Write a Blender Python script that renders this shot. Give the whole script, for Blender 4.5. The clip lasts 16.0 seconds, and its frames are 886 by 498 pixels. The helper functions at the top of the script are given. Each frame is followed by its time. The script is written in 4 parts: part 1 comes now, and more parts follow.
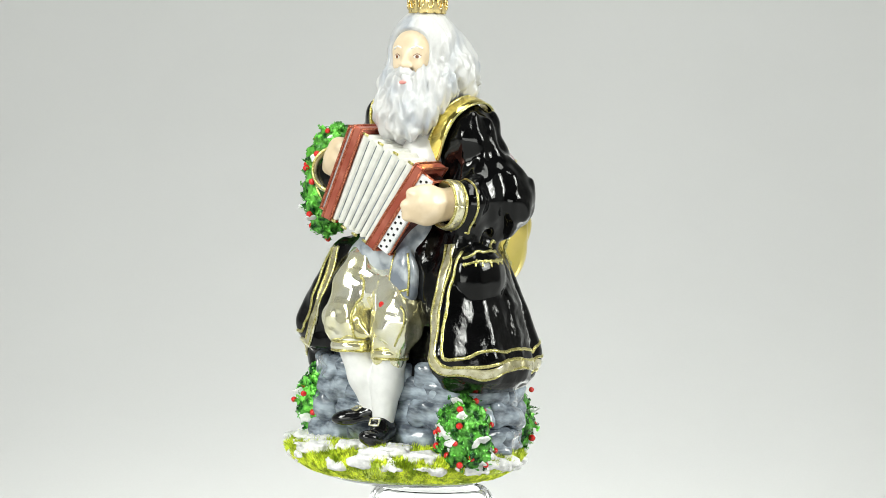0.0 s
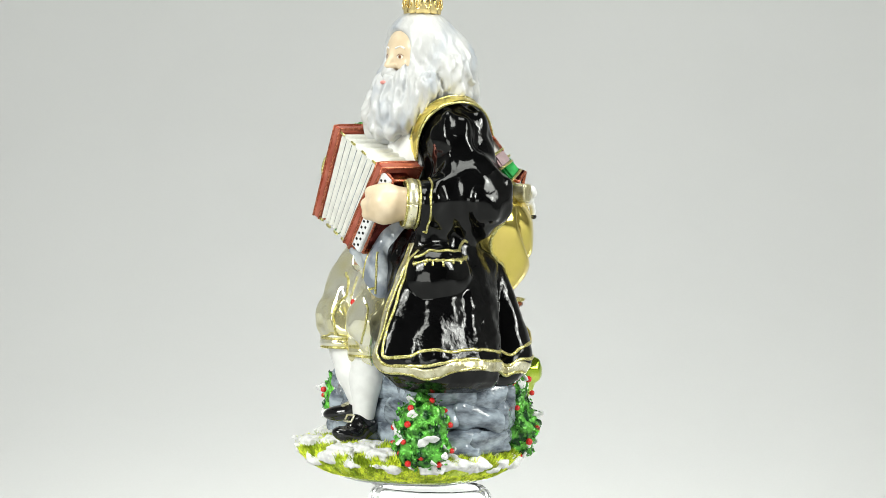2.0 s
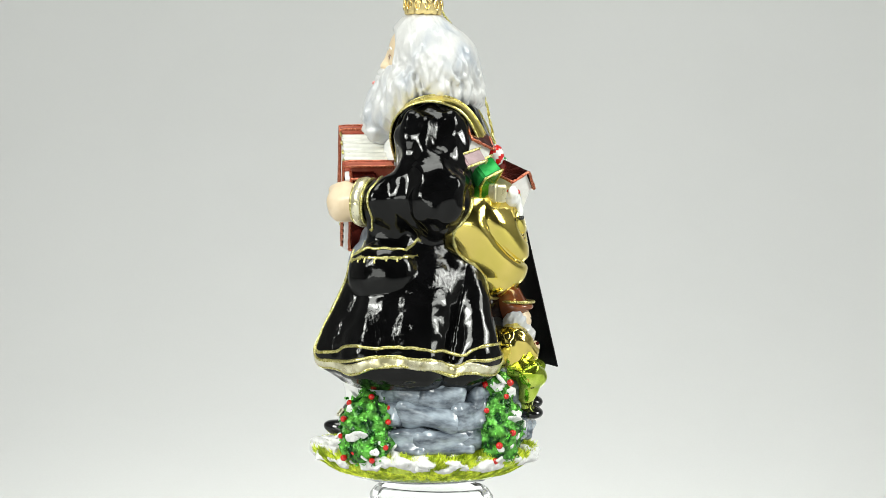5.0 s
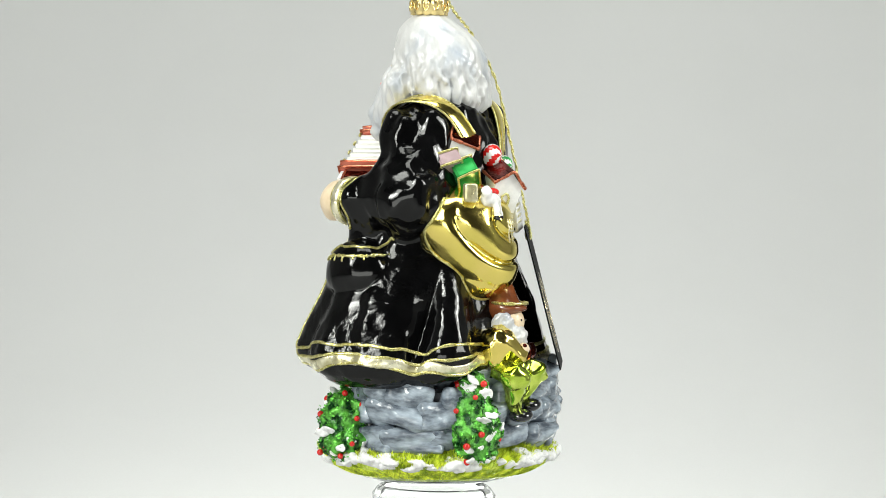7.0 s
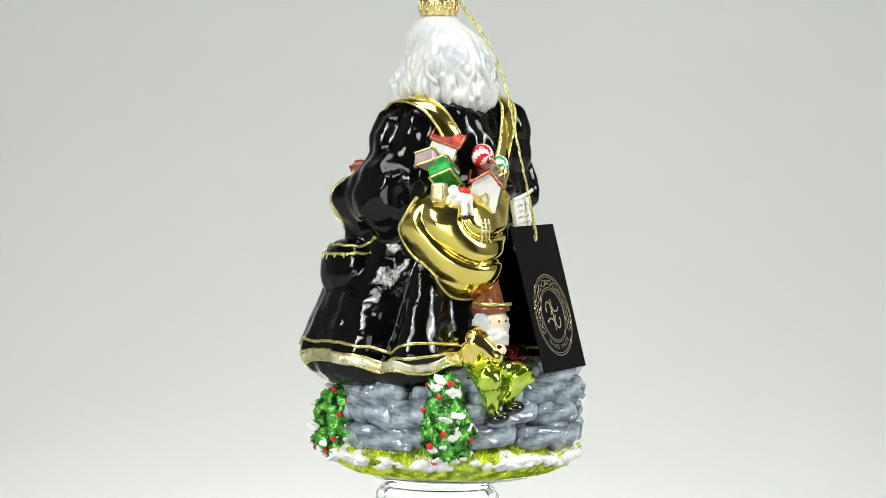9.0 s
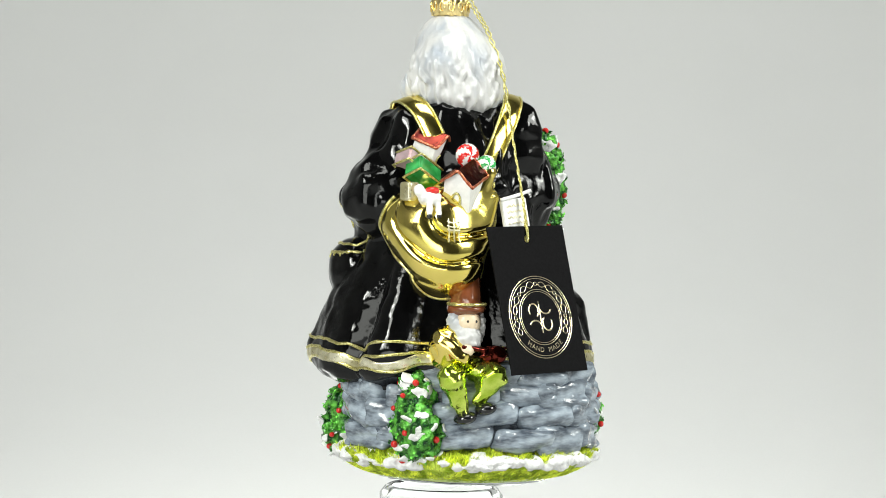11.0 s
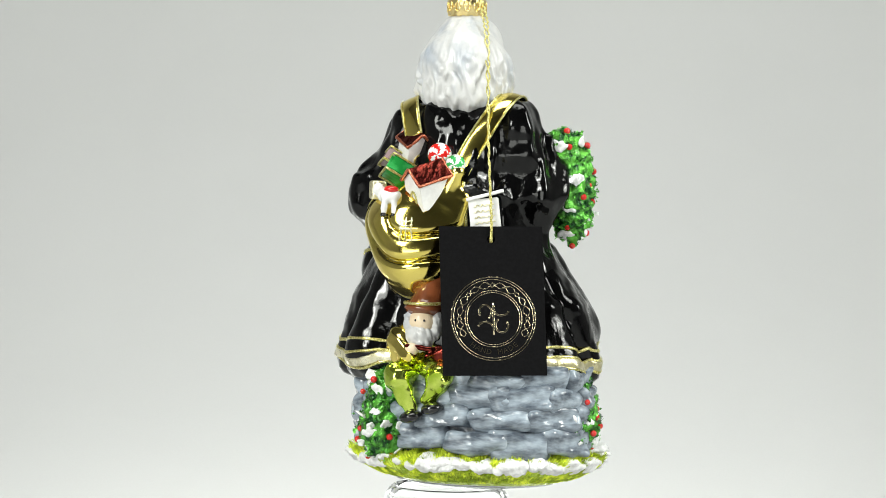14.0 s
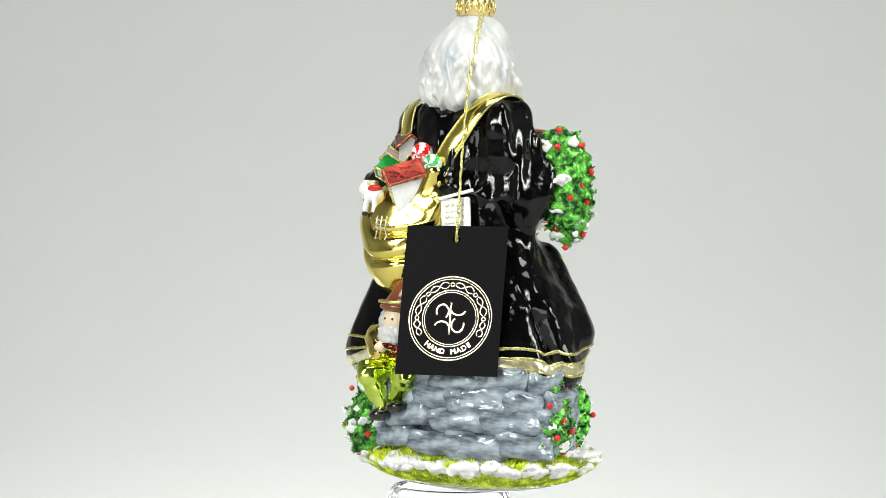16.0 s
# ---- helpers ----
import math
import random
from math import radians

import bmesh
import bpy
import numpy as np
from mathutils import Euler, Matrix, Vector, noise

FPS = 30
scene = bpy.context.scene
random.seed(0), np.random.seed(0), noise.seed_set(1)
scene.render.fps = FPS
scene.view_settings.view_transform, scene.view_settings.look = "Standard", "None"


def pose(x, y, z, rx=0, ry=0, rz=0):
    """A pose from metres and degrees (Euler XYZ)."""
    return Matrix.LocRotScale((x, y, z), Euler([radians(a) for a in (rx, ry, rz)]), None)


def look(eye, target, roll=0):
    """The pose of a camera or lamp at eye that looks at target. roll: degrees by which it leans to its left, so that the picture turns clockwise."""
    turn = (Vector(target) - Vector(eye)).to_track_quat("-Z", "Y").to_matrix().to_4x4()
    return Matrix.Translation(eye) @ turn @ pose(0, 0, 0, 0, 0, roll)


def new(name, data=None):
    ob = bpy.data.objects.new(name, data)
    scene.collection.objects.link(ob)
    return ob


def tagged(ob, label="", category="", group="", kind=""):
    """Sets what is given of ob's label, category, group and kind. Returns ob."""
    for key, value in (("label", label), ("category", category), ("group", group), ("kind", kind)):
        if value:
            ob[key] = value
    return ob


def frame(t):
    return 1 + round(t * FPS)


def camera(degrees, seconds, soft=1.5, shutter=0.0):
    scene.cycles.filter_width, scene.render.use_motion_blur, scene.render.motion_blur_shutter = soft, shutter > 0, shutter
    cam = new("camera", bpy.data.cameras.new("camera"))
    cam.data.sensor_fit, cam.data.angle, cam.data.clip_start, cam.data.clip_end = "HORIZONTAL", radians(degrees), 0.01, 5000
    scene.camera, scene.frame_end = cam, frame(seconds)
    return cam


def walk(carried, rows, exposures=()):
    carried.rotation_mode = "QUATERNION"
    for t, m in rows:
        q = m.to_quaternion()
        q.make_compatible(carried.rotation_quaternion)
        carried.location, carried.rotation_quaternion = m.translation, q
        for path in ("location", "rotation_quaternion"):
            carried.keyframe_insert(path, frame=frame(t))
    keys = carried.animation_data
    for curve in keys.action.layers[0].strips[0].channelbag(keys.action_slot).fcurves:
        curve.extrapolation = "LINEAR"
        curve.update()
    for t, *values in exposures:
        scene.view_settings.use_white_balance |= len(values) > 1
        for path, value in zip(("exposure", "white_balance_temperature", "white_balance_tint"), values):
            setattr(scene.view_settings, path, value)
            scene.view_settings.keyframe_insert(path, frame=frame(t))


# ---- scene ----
Z0 = 0.130                     # height of the ornament's own zero above the table sweep
TURN0, RATE = -35.0, 11.3923   # turntable: degrees at the start, degrees a second
EYE = Vector((0.0, -1.1979, 0.12697 + Z0))
AIM = EYE + Vector((math.sin(radians(-0.0552)), math.cos(radians(2.168)), -math.sin(radians(2.168))))

cam = camera(18.0, 16.0, soft=0.7)
walk(cam, [(0.0, look(EYE, AIM, 1.348)), (16.0, look(EYE, AIM, 1.348))])

# ---- light ----
world = bpy.data.worlds.new("studio_air")
scene.world = world
world.use_nodes = True
world.node_tree.nodes["Background"].inputs[0].default_value = (1.0, 1.0, 0.99, 1)
world.node_tree.nodes["Background"].inputs[1].default_value = 0.025
scene.view_settings.exposure = 0.74


def softbox(name, eye, target, w, h, watts, color=(0.975, 1.0, 0.94)):
    data = bpy.data.lights.new(name, "AREA")
    data.shape, data.size, data.size_y, data.energy, data.color = "RECTANGLE", w, h, watts, color
    ob = new(name, data)
    ob.matrix_world = look(eye, target)
    return ob


softbox("softbox_right", (1.18, -0.50, 0.90), (0, 0, 0.2), 0.50, 0.80, 8.8)
softbox("softbox_left", (-0.80, -0.98, 0.92), (0, 0, 0.2), 0.42, 0.75, 8.2)
softbox("lamp_right", (1.05, -0.42, 0.80), (0, 0, 0.2), 0.14, 0.26, 2.2)
softbox("lamp_left", (-0.76, -0.86, 0.78), (0, 0, 0.2), 0.14, 0.26, 2.2)
softbox("softbox_top", (0.0, -0.15, 1.5), (0, 0.1, 0.2), 0.8, 0.6, 6.0)
# added fill from low in front, to lift the breeches and base
softbox("low_fill_light", (-0.45, -1.50, 0.21), (0, 0, 0.14), 1.1, 0.36, 3.2)
# added unseen light below view, for the brighter foot of the sweep
softbox("backdrop_fill", (0.0, 0.28, 0.03), (0.0, 1.1, 0.22), 0.6, 0.12, 4.0)


# ---- materials ----
def material(name, color, rough=0.4, metal=0.0, coat=0.0, vary=0.12, scale=300.0, bump=0.0, bump_scale=400.0, second=None,
             mix=(0.4, 0.6), transmission=0.0, ior=1.45, stretch=(1, 1, 1), island=0.0, spec=0.5, patchy=0.0):
    """A surface with variation at two scales and fine relief; coordinates are the object's own metres."""
    m = bpy.data.materials.new(name)
    m.use_nodes = True
    nt = m.node_tree
    n, link = nt.nodes, nt.links.new
    b = n["Principled BSDF"]
    b.inputs["Roughness"].default_value, b.inputs["Metallic"].default_value = rough, metal
    b.inputs["Coat Weight"].default_value, b.inputs["Coat Roughness"].default_value = coat, 0.04
    b.inputs["Transmission Weight"].default_value, b.inputs["IOR"].default_value = transmission, ior
    b.inputs["Specular IOR Level"].default_value = spec
    co = n.new("ShaderNodeTexCoord")
    mp = n.new("ShaderNodeMapping")
    mp.inputs["Scale"].default_value = stretch
    link(co.outputs["Object"], mp.inputs["Vector"])
    big = n.new("ShaderNodeTexNoise")
    big.inputs["Scale"].default_value, big.inputs["Detail"].default_value = scale, 5
    small = n.new("ShaderNodeTexNoise")
    small.inputs["Scale"].default_value, small.inputs["Detail"].default_value = bump_scale, 3
    for node in (big, small):
        link(mp.outputs["Vector"], node.inputs["Vector"])
    ramp = n.new("ShaderNodeValToRGB")
    low = [max(0.0, c * (1 - vary)) for c in color]
    high = list(second) if second else [min(1.0, c * (1 + vary)) for c in color]
    ramp.color_ramp.elements[0].position, ramp.color_ramp.elements[1].position = mix
    ramp.color_ramp.elements[0].color, ramp.color_ramp.elements[1].color = (*low, 1), (*high, 1)
    link(big.outputs["Fac"], ramp.inputs["Fac"])
    out = ramp.outputs["Color"]
    if island:
        geo = n.new("ShaderNodeNewGeometry")
        hsv = n.new("ShaderNodeHueSaturation")
        span = n.new("ShaderNodeMapRange")
        span.inputs["To Min"].default_value, span.inputs["To Max"].default_value = 1 - island, 1 + island
        link(geo.outputs["Random Per Island"], span.inputs["Value"])
        link(span.outputs["Result"], hsv.inputs["Value"])
        link(out, hsv.inputs["Color"])
        out = hsv.outputs["Color"]
    link(out, b.inputs["Base Color"])
    span = n.new("ShaderNodeMapRange")
    span.inputs["To Min"].default_value, span.inputs["To Max"].default_value = max(0.01, rough * 0.7), min(1.0, rough * 1.4 + 0.01)
    link(small.outputs["Fac"], span.inputs["Value"])
    link(span.outputs["Result"], b.inputs["Roughness"])
    if bump:
        bp = n.new("ShaderNodeBump")
        bp.inputs["Strength"].default_value, bp.inputs["Distance"].default_value = bump, 0.001
        if patchy:  # crinkled in patches, smooth between
            zone = n.new("ShaderNodeTexNoise")
            zone.inputs["Scale"].default_value, zone.inputs["Detail"].default_value = patchy, 2
            link(co.outputs["Object"], zone.inputs["Vector"])
            pick = n.new("ShaderNodeMapRange")
            pick.inputs["From Min"].default_value, pick.inputs["From Max"].default_value = 0.46, 0.62
            pick.inputs["To Min"].default_value, pick.inputs["To Max"].default_value = bump * 0.12, bump
            link(zone.outputs["Fac"], pick.inputs["Value"])
            link(pick.outputs["Result"], bp.inputs["Strength"])
        link(small.outputs["Fac"], bp.inputs["Height"])
        link(bp.outputs["Normal"], b.inputs["Normal"])
    return m


def glitter(name, color, second, scale=2200.0, rough=0.28, metal=0.85):
    """Fine metal flakes: every cell leans its own way."""
    m = bpy.data.materials.new(name)
    m.use_nodes = True
    n, link = m.node_tree.nodes, m.node_tree.links.new
    b = n["Principled BSDF"]
    b.inputs["Metallic"].default_value, b.inputs["Roughness"].default_value = metal, rough
    co = n.new("ShaderNodeTexCoord")
    v = n.new("ShaderNodeTexVoronoi")
    v.inputs["Scale"].default_value = scale
    link(co.outputs["Object"], v.inputs["Vector"])
    ramp = n.new("ShaderNodeValToRGB")
    ramp.color_ramp.elements[0].color, ramp.color_ramp.elements[1].color = (*color, 1), (*second, 1)
    sep = n.new("ShaderNodeSeparateColor")
    link(v.outputs["Color"], sep.inputs["Color"])
    link(sep.outputs["Red"], ramp.inputs["Fac"])
    link(ramp.outputs["Color"], b.inputs["Base Color"])
    bp = n.new("ShaderNodeBump")
    bp.inputs["Strength"].default_value, bp.inputs["Distance"].default_value = 1.0, 0.0005
    link(sep.outputs["Green"], bp.inputs["Height"])
    link(bp.outputs["Normal"], b.inputs["Normal"])
    return m


M_PAPER = material("white_paper_sweep", (0.43, 0.433, 0.434), 0.7, vary=0.01, scale=6, bump=0.02, bump_scale=900)
# tones of the unseen walls are set for what the metals reflect
M_WALL = material("studio_wall_paint", (0.55, 0.55, 0.54), 0.8, vary=0.05, scale=3)
M_WALL_DARK = material("dark_unseen_wall", (0.11, 0.11, 0.11), 0.8, vary=0.05, scale=3)
M_BLACK = material("black_lacquer", (0.002, 0.002, 0.0022), 0.085, coat=0.05, spec=0.39, vary=0.3, scale=90, bump=0.36, bump_scale=420, patchy=38.0)
M_BLACK_LEATHER = material("black_shoe_lacquer", (0.008, 0.008, 0.009), 0.12, coat=0.5, vary=0.3, bump=0.1)
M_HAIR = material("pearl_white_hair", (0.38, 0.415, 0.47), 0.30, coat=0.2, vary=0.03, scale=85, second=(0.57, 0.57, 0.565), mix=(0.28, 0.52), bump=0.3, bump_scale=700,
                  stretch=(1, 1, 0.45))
M_SKIN = material("satin_skin_paint", (0.72, 0.57, 0.38), 0.34, coat=0.15, vary=0.05, scale=110, second=(0.77, 0.63, 0.45), bump=0.03)
M_IRIS = material("brown_eye_paint", (0.20, 0.075, 0.03), 0.3)
M_EYE = material("white_eye_paint", (0.82, 0.78, 0.72), 0.3)
M_BROW = material("pale_brow_paint", (0.80, 0.79, 0.77), 0.4)
M_LIP = material("pink_lip_paint", (0.75, 0.30, 0.27), 0.4)
M_GOLD = material("mirrored_yellow_glass", (0.99, 0.83, 0.20), 0.13, metal=1.0, vary=0.1, scale=60, second=(0.97, 0.78, 0.22), bump=0.06, bump_scale=180)
M_PALE_GOLD = material("champagne_mirrored_glass", (0.97, 0.91, 0.52), 0.11, metal=0.75, coat=0.3, vary=0.08, scale=60, second=(0.96, 0.94, 0.78), bump=0.10, bump_scale=160)
M_TRIM = glitter("gold_glitter", (0.42, 0.36, 0.05), (0.95, 0.90, 0.45))
M_BAND = material("pale_gold_hem_band", (0.72, 0.66, 0.38), 0.28, metal=0.75, vary=0.25, scale=160, second=(0.92, 0.88, 0.66), bump=0.15, bump_scale=600)
M_VEST = material("blue_grey_vest_paint", (0.28, 0.32, 0.38), 0.2, coat=0.4, vary=0.3, scale=110, second=(0.50, 0.54, 0.58), bump=0.1)
M_STOCKING = material("white_stocking_paint", (0.80, 0.80, 0.79), 0.33, coat=0.2, vary=0.03, bump=0.05)
M_STONE = material("blue_grey_stone_paint", (0.115, 0.14, 0.18), 0.20, coat=0.5, vary=0.35, scale=110, second=(0.42, 0.49, 0.56), mix=(0.34, 0.68),
                   bump=0.22, bump_scale=330, stretch=(1, 1, 2.8))
M_JOINT = material("dark_stone_joint", (0.12, 0.14, 0.175), 0.25, coat=0.3, vary=0.4, scale=160, second=(0.26, 0.30, 0.36), bump=0.3)
M_GRASS = material("lime_flock_grass", (0.52, 0.74, 0.02), 0.5, vary=0.5, scale=190, second=(0.86, 0.97, 0.08), bump=0.5, island=0.35)
M_GREEN_GLASS = material("mirrored_lime_glass", (0.52, 0.76, 0.03), 0.25, metal=0.2, vary=0.35, scale=160, second=(0.80, 0.95, 0.14), bump=0.2)
M_LIME = material("lime_mirrored_trousers", (0.62, 0.88, 0.07), 0.14, metal=0.95, vary=0.3, scale=120, second=(0.70, 0.85, 0.16), bump=0.1)
M_SNOW = material("white_glitter_snow", (0.80, 0.80, 0.80), 0.45, vary=0.06, scale=500, second=(0.90, 0.90, 0.90), bump=0.5, bump_scale=1500)
M_LEAF = material("green_glitter_foliage", (0.008, 0.20, 0.02), 0.22, metal=0.45, coat=0.2, vary=0.6, scale=260, second=(0.22, 0.78, 0.10), bump=0.6, bump_scale=900, island=0.5)
M_BERRY = material("red_enamel", (0.62, 0.015, 0.012), 0.15, coat=0.6, vary=0.1)
M_COPPER = glitter("copper_glitter", (0.30, 0.05, 0.02), (0.80, 0.30, 0.18), 2400)
M_MAROON = material("maroon_mirrored_glass", (0.095, 0.012, 0.009), 0.16, metal=0.95, coat=0.0, vary=0.25, scale=70, second=(0.19, 0.03, 0.02), bump=0.35, bump_scale=300)
M_BOARD = material("salmon_mirrored_glass", (0.70, 0.17, 0.11), 0.17, metal=0.5, vary=0.25, scale=90, second=(0.74, 0.25, 0.17), bump=0.1, bump_scale=300)
M_BELLOWS = material("cream_bellows_paint", (0.72, 0.72, 0.67), 0.3, coat=0.2, vary=0.05, bump=0.1)
M_KEYS = material("white_key_paint", (0.78, 0.79, 0.80), 0.25, coat=0.3, vary=0.05)
M_GREEN = material("green_gift_paint", (0.015, 0.30, 0.05), 0.15, coat=0.5, vary=0.3, scale=120, second=(0.06, 0.45, 0.12))
M_PINK = material("pale_pink_gift_paint", (0.62, 0.46, 0.48), 0.15, metal=0.4, coat=0.4, vary=0.1)
M_TOY = material("white_toy_enamel", (0.78, 0.78, 0.77), 0.2, coat=0.4, vary=0.05)
M_BROWN = material("brown_hat_paint", (0.17, 0.05, 0.018), 0.2, coat=0.4, vary=0.25, scale=130, bump=0.1)
M_CAP = material("polished_brass_cap", (0.92, 0.74, 0.34), 0.22, metal=1.0, vary=0.08, scale=200, bump=0.1)
M_SILVER = material("silvered_clear_glass", (0.72, 0.75, 0.74), 0.08, metal=0.8, vary=0.1, scale=90, bump=0.15, bump_scale=250)
M_CARD = material("matt_black_card", (0.0045, 0.0045, 0.005), 0.55, spec=0.06, vary=0.15, scale=800, bump=0.04, bump_scale=2500)
M_FOIL = material("gold_hot_foil", (0.85, 0.74, 0.50), 0.15, metal=1.0, vary=0.06, scale=300)
M_GLASS = material("clear_glass", (0.97, 0.985, 0.98), 0.02, vary=0.0, transmission=1.0, ior=1.14)


# ---- shapes in millimetres, joined as fields ----
def ell(c, r, turn=None):
    c, r = np.array(c, np.float32), np.array(r, np.float32)
    rot = np.array(Euler([radians(a) for a in turn]).to_matrix(), np.float32) if turn else None

    def f(p):
        q = p - c
        if rot is not None:
            q = q @ rot
        q = q / r
        k0 = np.sqrt((q * q).sum(1))
        q /= r
        return k0 * (k0 - 1) / (np.sqrt((q * q).sum(1)) + 1e-6)
    return f


def cone(a, b, ra, rb):
    a, b = np.array(a, np.float32), np.array(b, np.float32)
    ab = b - a

    def f(p):
        t = np.clip((p - a) @ ab / float(ab @ ab), 0, 1)
        q = p - a - t[:, None] * ab
        return np.sqrt((q * q).sum(1)) - (ra + (rb - ra) * t)
    return f


def slab(c, half, rnd, turn=(0, 0, 0)):
    c, half = np.array(c, np.float32), np.array(half, np.float32)
    rot = np.array(Euler([radians(a) for a in turn]).to_matrix(), np.float32)

    def f(p):
        q = np.abs((p - c) @ rot) - (half - rnd)
        return np.sqrt((np.maximum(q, 0) ** 2).sum(1)) + np.minimum(q.max(1), 0) - rnd
    return f


def stack(levels, spin=0.0):
    """Upright body of ellipses: rows of z, centre x, centre y, radius x, radius y, back radius y; turned by spin degrees."""
    cs, sn = math.cos(radians(spin)), math.sin(radians(spin))
    lv = np.array(sorted(levels), np.float32)

    def f(p):
        v = [np.interp(p[:, 2], lv[:, 0], lv[:, i]) for i in range(1, 6)]
        px, py = p[:, 0] - v[0], p[:, 1] - v[1]
        x = (cs * px + sn * py) / v[2]
        dy = cs * py - sn * px
        ry = np.where(dy > 0, v[4], v[3])
        y = dy / ry
        k = np.sqrt(x * x + y * y) + 1e-6
        side = (k - 1) * np.minimum(v[2], ry) * 0.95
        return np.maximum(side, np.maximum(lv[0, 0] - p[:, 2], p[:, 2] - lv[-1, 0]))
    return f


def blend(items):
    """Smooth union in order: (field, k); a negative k cuts the field away."""
    def f(p):
        d = None
        for g, k in items:
            e = g(p)
            if d is None:
                d = e
            elif k < 0:
                h = np.maximum(-k - np.abs(-d - e), 0) / -k
                d = np.maximum(d, -e) + h * h * -k * 0.25
            else:
                h = np.maximum(k - np.abs(d - e), 0) / k
                d = np.minimum(d, e) - h * h * k * 0.25
        return d
    return f


class Ripple:
    """Smooth band-limited unevenness with a given wavelength in millimetres."""
    def __init__(self, wave, seed, squash=(1, 1, 1), n=14):
        g = np.random.RandomState(seed)
        v = g.normal(size=(n, 3))
        v /= np.linalg.norm(v, axis=1)[:, None]
        self.v = (v * g.uniform(0.6, 1.4, (n, 1)) * 2 * math.pi / wave * np.array(squash)).astype(np.float32)
        self.o = g.uniform(0, 6.28, n).astype(np.float32)

    def __call__(self, p):
        return np.sin(p @ self.v.T + self.o).sum(1) / math.sqrt(len(self.o))


def rough(f, *waves):
    return lambda p: f(p) + sum(a * r(p) for a, r in waves)


def skin_of(f, lo, hi, h):
    """Vertices (mm) and quads of the surface f = 0 within a box."""
    lo, hi = np.array(lo, float), np.array(hi, float)
    n = np.ceil((hi - lo) / h).astype(int) + 1
    ax = [lo[i] + h * np.arange(n[i]) for i in range(3)]
    F = np.empty(n, np.float32)
    gy, gz = np.meshgrid(ax[1], ax[2], indexing="ij")
    step = max(1, 400000 // gy.size)
    for i in range(0, n[0], step):
        xs = ax[0][i:i + step]
        P = np.empty((len(xs), gy.size, 3), np.float32)
        P[:, :, 0], P[:, :, 1], P[:, :, 2] = xs[:, None], gy.ravel(), gz.ravel()
        F[i:i + step] = f(P.reshape(-1, 3)).reshape(len(xs), n[1], n[2])
    for a in range(3):  # closed at the box
        idx = [slice(None)] * 3
        for e in (0, -1):
            idx[a] = e
            F[tuple(idx)] = np.maximum(F[tuple(idx)], 0.01)
    S = F < 0
    acc, cnt = np.zeros((*(n - 1), 3), np.float32), np.zeros(n - 1, np.float32)
    for a in range(3):
        b, c = (a + 1) % 3, (a + 2) % 3
        for ob_ in (0, 1):
            for oc in (0, 1):
                s0 = [None] * 3
                s1 = [None] * 3
                s0[a], s1[a] = slice(0, -1), slice(1, None)
                s0[b] = s1[b] = slice(ob_, n[b] - 1 + ob_)
                s0[c] = s1[c] = slice(oc, n[c] - 1 + oc)
                f0, f1 = F[tuple(s0)], F[tuple(s1)]
                cross = (f0 < 0) != (f1 < 0)
                t = np.where(cross, f0 / np.where(cross, f0 - f1, 1), 0)
                acc[..., a] += t
                acc[..., b] += np.where(cross, ob_, 0)
                acc[..., c] += np.where(cross, oc, 0)
                cnt += cross
    used = cnt > 0
    ids = np.full(used.shape, -1, np.int64)
    ids[used] = np.arange(used.sum())
    cell = np.argwhere(used)
    V = lo + h * (cell + acc[used] / cnt[used][:, None])
    quads = []
    for a in range(3):
        b, c = (a + 1) % 3, (a + 2) % 3
        s0 = [slice(1, -1)] * 3
        s1 = [slice(1, -1)] * 3
        s0[a], s1[a] = slice(0, -1), slice(1, None)
        A, B = S[tuple(s0)], S[tuple(s1)]
        for inside, flip in ((A & ~B, False), (~A & B, True)):
            e = np.argwhere(inside)
            if not len(e):
                continue
            off = np.ones(3, int)
            off[a] = 0
            e = e + off
            db, dc = np.zeros(3, int), np.zeros(3, int)
            db[b], dc[c] = 1, 1
            ring = [ids[tuple((e - db - dc).T)], ids[tuple((e - dc).T)], ids[tuple(e.T)], ids[tuple((e - db).T)]]
            q = np.stack(ring, 1)
            quads.append(q[:, ::-1] if flip else q)
    return V, np.concatenate(quads)


class Piece:
    """Vertices in millimetres and faces, gathered with a material slot each."""
    def __init__(self):
        self.v, self.f, self.m, self.mats, self.n = [], [], [], [], 0

    def add(self, verts, faces, mat):
        if mat not in self.mats:
            self.mats.append(mat)
        k = self.mats.index(mat)
        self.v.append(np.asarray(verts, float))
        self.f += [tuple(int(i) + self.n for i in f) for f in faces]
        self.m += [k] * len(faces)
        self.n += len(verts)
        return self

    def mesh(self, name, smooth=True):
        me = bpy.data.meshes.new(name)
        me.from_pydata((np.concatenate(self.v) / 1000.0).tolist(), [], self.f)
        for m in self.mats:
            me.materials.append(m)
        me.polygons.foreach_set("material_index", self.m)
        if smooth:
            me.polygons.foreach_set("use_smooth", [True] * len(me.polygons))
        me.update()
        return me


def part(name, piece, parent, label="", smooth=True, kind=""):
    me = piece if isinstance(piece, bpy.types.Mesh) else piece.mesh(name, smooth)
    ob = new(name, me)
    ob.parent = parent
    return tagged(ob, label=label, kind=kind)


def shape(f, lo, hi, h, mat):
    return Piece().add(*skin_of(f, lo, hi, h), mat)


